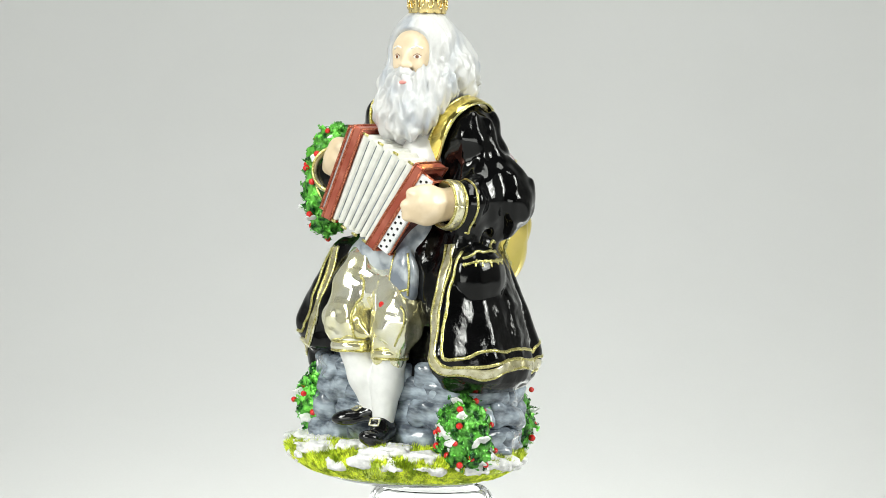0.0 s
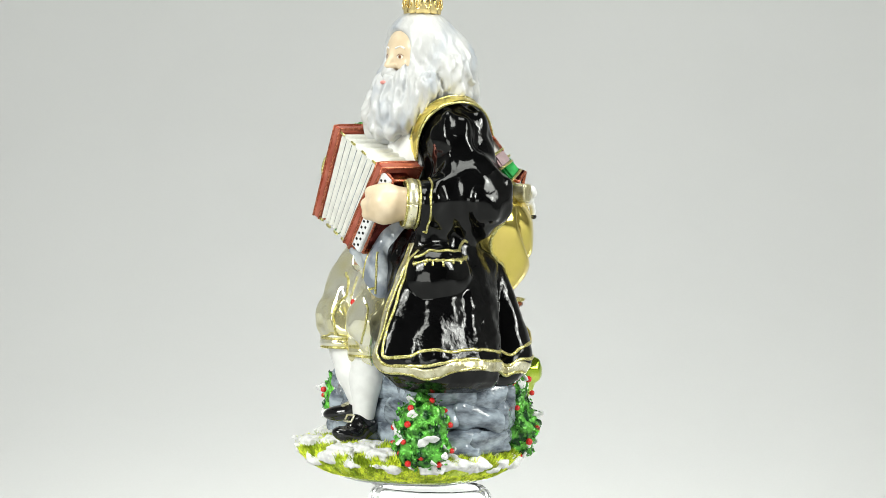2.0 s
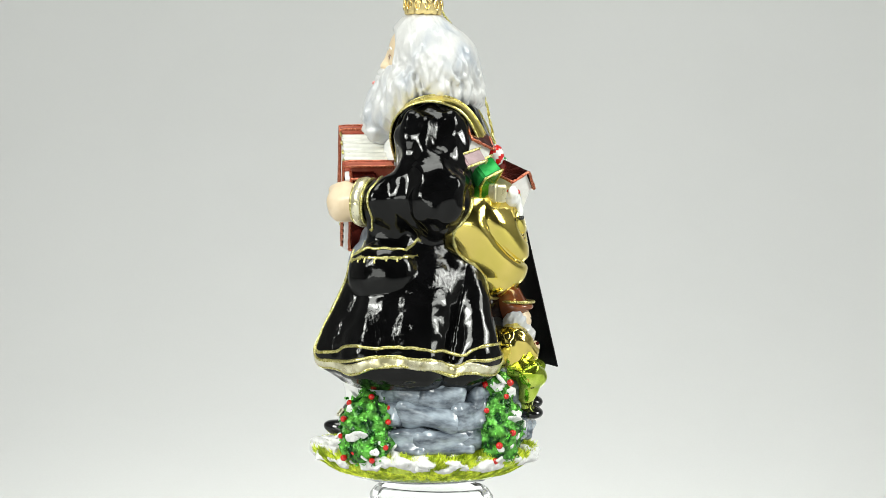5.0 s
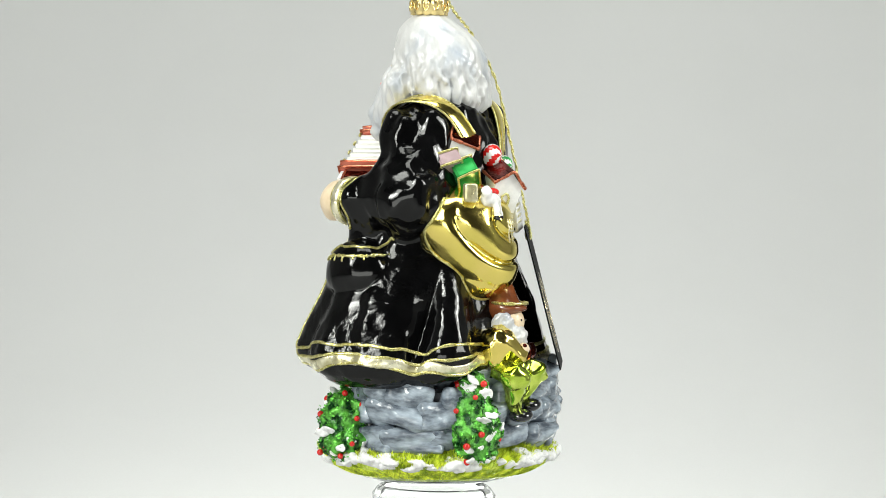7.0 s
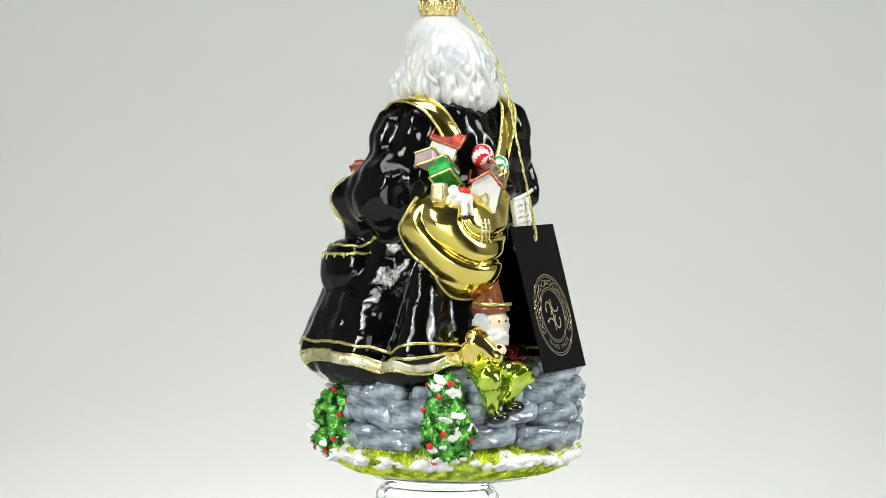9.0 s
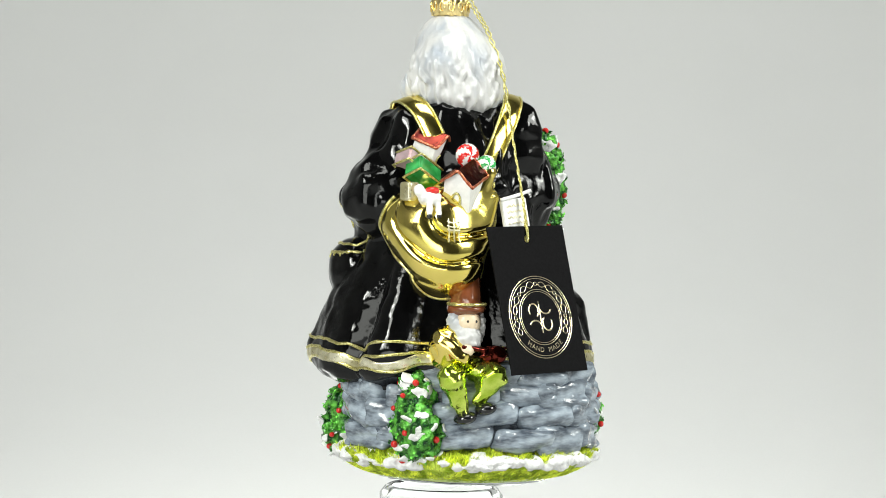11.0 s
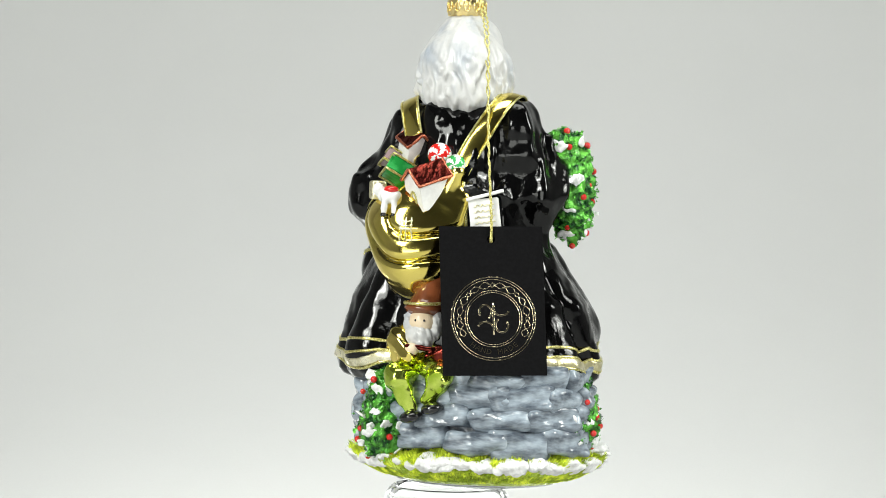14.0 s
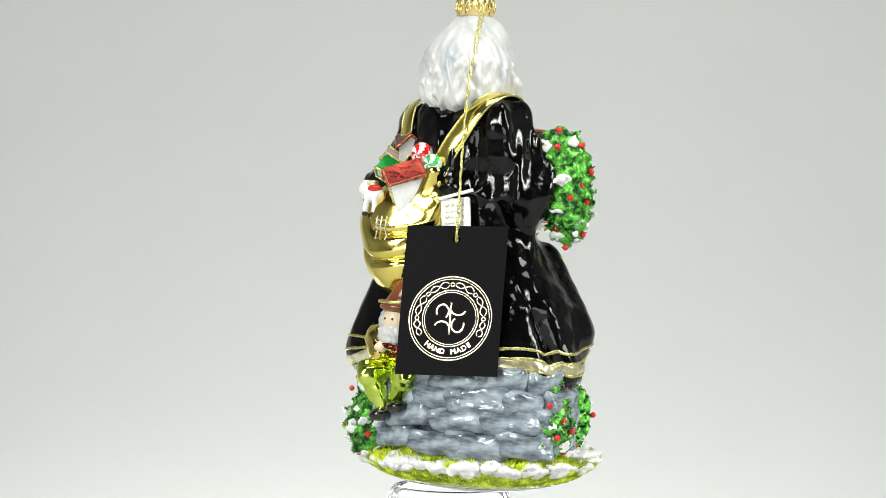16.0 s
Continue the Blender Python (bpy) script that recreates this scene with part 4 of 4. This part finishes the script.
# snow lying in patches round the rim
rng = random.Random(11)
for i in range(22):
    a = 2 * math.pi * (i + rng.uniform(-0.4, 0.4)) / 22
    front = math.sin(a) < -0.2
    k = rng.uniform(0.86, 0.95) if not front else rng.uniform(0.74, 0.95)
    blobs = []
    for j in range(9 if front else 9):
        aa = a + (rng.uniform(-0.11, 0.11) if front else rng.uniform(-0.2, 0.2))
        kk = k + rng.uniform(-0.06, 0.05)
        r = rng.uniform(3.0, 6.0)
        if rng.random() < (0.3 if front else 0.93):
            e = rng.uniform(0.05, 0.55)
            x, y = oval(aa, 0.975 - 0.16 * e * e)
            blobs.append((ell((x, y, -4.6 - 8 * e), (r * 0.8, r * 0.8, rng.uniform(0.9, 2.0))), 2.0))
            continue
        x, y = oval(aa, min(kk, 0.90))
        blobs.append((ell((x, y, ground_z(x, y) + 0.5), (r, r, rng.uniform(0.7, 1.2))), 3.0))
    x, y = oval(a, k)
    f = rough(blend(blobs), (0.45, Ripple(6, 100 + i)), (0.25, Ripple(2.6, 140 + i)))
    part("snow_patch", Piece().add(*skin_of(f, (x - 19, y - 19, -18), (x + 19, y + 19, 6), 0.75), M_SNOW), turf, "white glitter snow")

# stone wall: a dark core with painted boulders in courses
def wall_xy(a, k=1.0):
    u, v = 53 * k * math.cos(a), 36 * k * math.sin(a)
    x, y = -13.6 + 0.966 * u + 0.259 * v, -1 - 0.259 * u + 0.966 * v
    return x, (y if y > -24 else -24 + (y + 24) * 0.25)


core = Piece()
n = 72
V = [(*wall_xy(2 * math.pi * j / n, k), z) for k, z in ((0.86, -8), (0.88, 6), (0.88, 24), (0.84, 36)) for j in range(n)]
core.add(V, [(i * n + j, i * n + (j + 1) % n, (i + 1) * n + (j + 1) % n, (i + 1) * n + j) for i in range(3) for j in range(n)] + [tuple(range(n))[::-1], tuple(3 * n + j for j in range(n))], M_JOINT)
wall = part("stone_wall", core, ornament, "low round wall of glossy blue-grey painted boulders")
stone_kinds = []
for k in range(10):
    me = Piece().add(*skin_of(rough(slab((0, 0, 0), (13.0, 4.4, 5.6), 3.6), (1.0, Ripple(13, 200 + k, (0.8, 1, 1.4))), (0.22, Ripple(4.5, 230 + k, (0.6, 1, 2.0)))), (-16, -8, -9), (16, 8, 9), 0.9), M_STONE).mesh("stone")
    stone_kinds.append(me)
rng = random.Random(3)
for row, z in enumerate((3.2, 12.4, 21.4, 29.0)):
    cnt = 13
    for i in range(cnt):
        a = 2 * math.pi * (i + 0.5 * (row % 2) + rng.uniform(-0.18, 0.18)) / cnt
        ring_k = (0.925, 0.945, 0.935, 0.89)[row]
        x, y = wall_xy(a, ring_k)
        x2, y2 = wall_xy(a + 0.02, ring_k)
        st = part("stone", stone_kinds[rng.randrange(10)], wall)
        st.matrix_basis = Matrix.LocRotScale((x / 1000, y / 1000, (z + rng.uniform(-1.2, 1.2)) / 1000),
                                             Euler((rng.uniform(-0.12, 0.12), rng.uniform(-0.14, 0.14), math.atan2(y2 - y, x2 - x))),
                                             (rng.uniform(0.72, 1.08), rng.uniform(0.9, 1.15), rng.uniform(0.88, 1.15)))

# holly bushes and the wreath on the arm
berry_mesh = ball_mesh("berry", 1.4, M_BERRY)


def bush(name, f, lo, hi, count, berries, snow, seed, label):
    rng = np.random.RandomState(seed)
    bumpy = rough(f, (1.0, Ripple(5.5, seed)), (0.6, Ripple(2.8, seed + 1)))
    body = Piece().add(*skin_of(bumpy, lo, hi, 0.8), M_LEAF)
    P = np.array([rng.uniform(lo, hi) for _ in range(count * 6)], np.float32)
    d = f(P)
    P = P[np.abs(d) < 4][:count]
    P = onto(bumpy, P, 0.1)
    P = P[np.abs(bumpy(P)) < 0.5]
    N = grad(bumpy, P)
    V, F = [], []
    for p, nn in zip(P, N):
        t = np.cross(nn, rng.normal(size=3))
        t /= np.linalg.norm(t) + 1e-9
        s = np.cross(nn, t)
        ln, w, lift = rng.uniform(0.8, 1.5), rng.uniform(0.4, 0.75), rng.uniform(0.1, 0.45)
        b = len(V)
        V += [p - t * ln * 0.3, p + t * ln * 0.3 + s * w + nn * lift * 0.5, p + t * ln + nn * lift, p + t * ln * 0.3 - s * w + nn * lift * 0.5, p + t * ln * 0.35 - nn * 0.15 + nn * lift * 0.3]
        F += [(b, b + 1, b + 4), (b + 1, b + 2, b + 4), (b + 2, b + 3, b + 4), (b + 3, b, b + 4)]
    ob = part(name, body, ornament, label)
    part("leaf_clump", Piece().add(V, F, M_LEAF), ob, "small glittered green leaves", smooth=False, kind="stuff")
    Q = np.array([rng.uniform(lo, hi) for _ in range(4000)], np.float32)
    Q = onto(bumpy, Q[np.abs(f(Q)) < 4], 0.5)
    Q = Q[(Q[:, 2] > lo[2] + 2) & (np.abs(bumpy(Q)) < 0.8)]
    used = []
    for q in Q:
        if all(np.linalg.norm(q - u) > berries[1] for u in used):
            used.append(q)
            if len(used) >= berries[0]:
                break
    for q in used:
        b = part("berry", berry_mesh, ob)
        b.matrix_basis = Matrix.LocRotScale(tuple(q / 1000), None, [rng.uniform(0.85, 1.15)] * 3)
    for q in Q[-snow:]:
        g = grad(bumpy, [q])[0]
        mx = Vector(g).to_track_quat("Z", "Y").to_euler()
        r = rng.uniform(1.6, 3.8)
        fs = rough(ell((0, 0, 0), (r, r * 0.7, 0.55)), (0.36, Ripple(3.2, rng.randint(999))))
        s = part("frost_patch", Piece().add(*skin_of(fs, (-4, -4, -2), (4, 4, 2), 0.5), M_SNOW), ob, "white frost")
        s.matrix_basis = Matrix.LocRotScale(tuple((q - g * 0.3) / 1000), mx, None)


bush("holly_bush", blend([(ell((32, -30, 8), (10.5, 10.5, 14)), 0), (ell((32, -29, -1), (11, 10.5, 7)), 4)]), (18, -50, -12), (52, -16, 28), 1000, (20, 6.0), 30, 301, "rounded green glitter holly bush with red berries")
bush("holly_bush", blend([(ell((18.5, 24, 5), (11.5, 10, 12)), 0), (cone((19, 23.5, 10), (19.5, 22, 25), 9.2, 6.5), 4)]), (6, 10, -12), (42, 44, 32), 1000, (20, 6.0), 26, 302, "conical green glitter holly bush with red berries")
bush("holly_bush", blend([(ell((-59.5, 7, 9), (9.6, 11.5, 13)), 0), (cone((-60, 6, 14), (-60, 6, 24), 9, 6.5), 5)]), (-80, -10, -8), (-46, 28, 44), 1000, (22, 6.0), 22, 303, "tall green glitter holly bush with red berries")
bush("holly_bush", blend([(ell((-54, -18, 12), (8, 7.5, 12.5)), 0), (cone((-54, -18, 18), (-54, -17, 25), 6.5, 4.6), 4)]), (-72, -36, -6), (-42, -6, 42), 600, (14, 6.0), 8, 304, "narrow green glitter holly bush with red berries")
bush("wreath", blend([(ell((-51, -17.5, 108), (9, 11.5, 23)), 0), (ell((-46.5, -15, 126), (6.5, 8.5, 8.5)), 4)]), (-68, -38, 80), (-34, 2, 136), 1400, (24, 7.0), 22, 305, "green glitter holly wreath with red berries and frost")

# ---- brass cap on the crown ----
cp = Piece()
n = 80
V = []
prof = [(6.0, 182.0), (7.6, 182.2), (7.8, 188.0), (7.4, 191.0), (6.0, 193.0), (0.3, 193.6)]
for i, (r, z) in enumerate(prof):
    for j in range(n):
        a = 2 * math.pi * j / n
        lobes = abs(math.sin(a * 6))
        rr = r * (1 + (0.07 * lobes if i in (1, 2, 3) else 0))
        V.append((-3.8 + rr * math.cos(a), -12.2 + rr * math.sin(a), z - (0.5 * lobes if i < 2 else 0)))
cp.add(V, [(i * n + j, i * n + (j + 1) % n, (i + 1) * n + (j + 1) % n, (i + 1) * n + j) for i in range(len(prof) - 1) for j in range(n)] + [tuple(range(n))[::-1], tuple(5 * n + j for j in range(n))], M_CAP)
cap = part("ornament_cap", cp, ornament, "embossed polished brass ornament cap")
for j in range(12):
    a = 2 * math.pi * (j + 0.5) / 12
    ep = Piece()
    c = np.array((-3.8 + 8.3 * math.cos(a), -12.2 + 8.3 * math.sin(a), 185.6))
    u = np.array((-math.sin(a), math.cos(a), 0))
    path = np.array([c + u * 1.15 * math.cos(b) + np.array((0, 0, 2.1 * math.sin(b))) for b in np.linspace(0, 2 * math.pi, 16)])
    ribbon(ep, path, np.tile(np.array((math.cos(a), math.sin(a), 0)), (16, 1)), 0.35, 0.35, M_CAP)
    part("embossed_ring", ep, cap)

# ---- hang tag on its cord ----
tag = new("hang_tag")
tagged(tag, "black card hang tag with gold foil emblem on a gold cord", "tag")
T_AT = Vector((-29.4, 33.6, 62.2))
T_N = Vector((math.cos(radians(111.3)), math.sin(radians(111.3)), math.tan(radians(15.5)))).normalized()
t_z = Vector((0, 0, 1))
t_x = t_z.cross(T_N).normalized()
t_y = T_N.cross(t_x)
t_lean = Matrix.Rotation(radians(1.0), 3, T_N)
t_x, t_y = t_lean @ t_x, t_lean @ t_y


def on_tag(x, y, d):
    return T_AT + t_x * x + t_y * y + T_N * d


TW, TH = 21.7, 31.6
HOLE = (0.0, 26.0, 1.7)
ring = [(HOLE[0] + HOLE[2] * math.cos(a), HOLE[1] + HOLE[2] * math.sin(a)) for a in np.linspace(0, 2 * math.pi, 32, endpoint=False)]


def to_edge(a):
    c, s = math.cos(a), math.sin(a)
    k = min((TW / abs(c)) if abs(c) > 1e-6 else 1e9, ((TH - HOLE[1]) / s) if s > 1e-6 else ((TH + HOLE[1]) / -s if s < -1e-6 else 1e9))
    return c * k, HOLE[1] + s * k


angs = sorted(list(np.linspace(0, 2 * math.pi, 32, endpoint=False)) + [math.atan2(y - HOLE[1], x) % (2 * math.pi) for x in (-TW, TW) for y in (-TH, TH)])
m = len(angs)
V = []
for d in (0.3, -0.3):
    V += [on_tag(HOLE[2] * math.cos(a), HOLE[1] + HOLE[2] * math.sin(a), d) for a in angs]
    V += [on_tag(*to_edge(a), d) for a in angs]
F = []
for j in range(m):
    k = (j + 1) % m
    F += [(j, m + j, m + k, k), (2 * m + k, 3 * m + k, 3 * m + j, 2 * m + j), (m + j, 3 * m + j, 3 * m + k, m + k), (k, 2 * m + k, 2 * m + j, j)]
card = part("card", Piece().add(V, F, M_CARD), tag, "matt black card", smooth=False)
EM = (0.0, -7.7)  # centre of the printed emblem


def foil(name, pts, w, closed=False, label=""):
    pc = Piece()
    pts = [np.array(p, float) for p in pts]
    path = np.array([on_tag(EM[0] + p[0], EM[1] + p[1], 0.34) for p in pts])
    ribbon(pc, path, np.tile(np.array(T_N), (len(path), 1)), w, 0.05, M_FOIL)
    return part(name, pc, card, label)


for r, w in ((17.6, 0.22), (16.6, 0.16), (11.9, 0.2), (11.0, 0.14)):
    foil("foil_ring", [(r * math.cos(a), r * math.sin(a)) for a in np.linspace(0, 2 * math.pi, 97)], w, label="gold foil ring")
# interlaced scrolls in the ring between, parted by small circles
for c in (0, 45, 90, 135, 180):
    x, y = 14.25 * math.cos(radians(c)), 14.25 * math.sin(radians(c))
    foil("foil_dot", [(x + 0.8 * math.cos(b), y + 0.8 * math.sin(b)) for b in np.linspace(0, 6.3, 13)], 0.2)
for lo_a in (-32, 4, 49, 94, 139, 184):
    span = 28 if lo_a in (-32, 184) else 37
    for side in (-1, 1):
        foil("foil_scroll", [((14.25 + side * 1.5 * math.sin(b * 2 * math.pi) * (1 - 0.35 * b)) * math.cos(radians(lo_a + span * b)),
                              (14.25 + side * 1.5 * math.sin(b * 2 * math.pi) * (1 - 0.35 * b)) * math.sin(radians(lo_a + span * b))) for b in np.linspace(0.03, 0.97, 26)], 0.2)
# plain open curves in place of the maker's mark
def arc(cx, cy, rx, ry, a0, a1):
    return [(cx + rx * math.cos(radians(a)), cy + ry * math.sin(radians(a))) for a in np.linspace(a0, a1, 20)]


for name, pts in (("foil_stroke", [(0.0, y) for y in np.linspace(-6.8, 6.8, 8)]), ("foil_arc", arc(-3.4, 2.8, 2.6, 3.0, -60, 210)), ("foil_arc", arc(3.4, -2.8, 2.6, 3.0, 120, 390)),
                  ("foil_arc", arc(-3.4, -3.6, 3.0, 2.2, 10, 170)), ("foil_arc", arc(3.4, 3.6, 3.0, 2.2, 190, 350))):
    foil(name, pts, 0.42, label="gold foil curve")
# lettering round the foot of the ring
words = "HAND MADE"
for i, ch in enumerate(words):
    if ch == " ":
        continue
    a = radians(-90 + (i - 4) * 9.6)
    cu = bpy.data.curves.new("letter_" + ch.lower(), "FONT")
    cu.body, cu.size, cu.align_x, cu.align_y, cu.extrude = ch, 0.0031, "CENTER", "CENTER", 0.00004
    tmp = new("letter_tmp", cu)
    me = bpy.data.meshes.new_from_object(tmp)
    bpy.data.objects.remove(tmp)
    me.materials.clear()
    me.materials.append(M_FOIL)
    ob = part("foil_letter", me, card, "gold foil lettering")
    up = -(t_x * math.cos(a) + t_y * math.sin(a))
    side = up.cross(T_N)
    rot = Matrix((side, up, T_N)).transposed().to_4x4()
    ob.matrix_basis = Matrix.Translation(on_tag(EM[0] + 14.2 * math.cos(a), EM[1] + 14.2 * math.sin(a), 0.36) / 1000) @ rot
# two twisted strands from the cap to the eyelet
for k, (ph, off) in enumerate(((0, 0.0), (2.2, 1.6))):
    hole = on_tag(0, HOLE[1] + 1.0, 0)
    pts = [Vector((-8 - off, -9, 193)), Vector((-12.5 - off, -4, 183)), Vector((-15.8 - off * 0.8, 2.6, 174)), Vector((-19.5 - off * 0.5, 12.5, 155)), Vector((-22.8, 20, 125)), hole + Vector((0.3, -1, 9)),
           hole + T_N * 0.9, hole - Vector((0, 0, 2.2)) + T_N * 0.5, hole - T_N * 0.8 + Vector((0, 0, -0.6)), hole + Vector((0.1, -1.2, 6))]
    core_path = spline([tuple(v) for v in pts], 420)
    ang = np.arange(420) * 0.55 + ph
    path = core_path + 0.33 * np.stack([np.cos(ang), np.sin(ang), 0 * ang], 1)
    pc = Piece()
    ribbon(pc, path, np.tile((0.3, 1.0, 0.1), (420, 1)), 0.36, 0.36, M_TRIM)
    part("cord", pc, tag, "twisted gold thread cord")

# ---- glass stand under the ornament ----
stand = new("glass_stand")
tagged(stand, "clear pressed-glass stand under the ornament", "stand")
sc = (-1.9, -3.7)
prof = [(0.2, -130), (30, -130), (30, -126), (24, -118), (21, -90), (23, -45), (25.6, -36), (26.2, -30), (26.2, -24), (24.6, -21.2), (23.0, -20.2), (22.0, -21.5), (23.4, -26), (23.2, -34), (20.6, -45), (18.6, -90), (19.5, -116), (0.2, -118)]
n = 96
V = []
for i, (r, z) in enumerate(prof):
    for j in range(n):
        a = 2 * math.pi * j / n
        rr = r * (1 + (0.018 * math.cos(a * 16) if -100 < z < -22 and i < 9 else 0))
        V.append((sc[0] + rr * math.cos(a), sc[1] + rr * math.sin(a), z))
m = len(prof)
part("glass_body", Piece().add(V, [(i * n + j, i * n + (j + 1) % n, (i + 1) * n + (j + 1) % n, (i + 1) * n + j) for i in range(m - 1) for j in range(n)]
                               + [tuple(range(n))[::-1], tuple((m - 1) * n + j for j in range(n))], M_GLASS), stand, "clear pressed glass")


# ---- the turntable's turn ----
def motions():
    rows = [(t, pose(0, 0, Z0, 0, 0, TURN0 - RATE * t)) for t in range(17)]
    for thing in (ornament, tag, stand):
        walk(thing, rows)


motions()
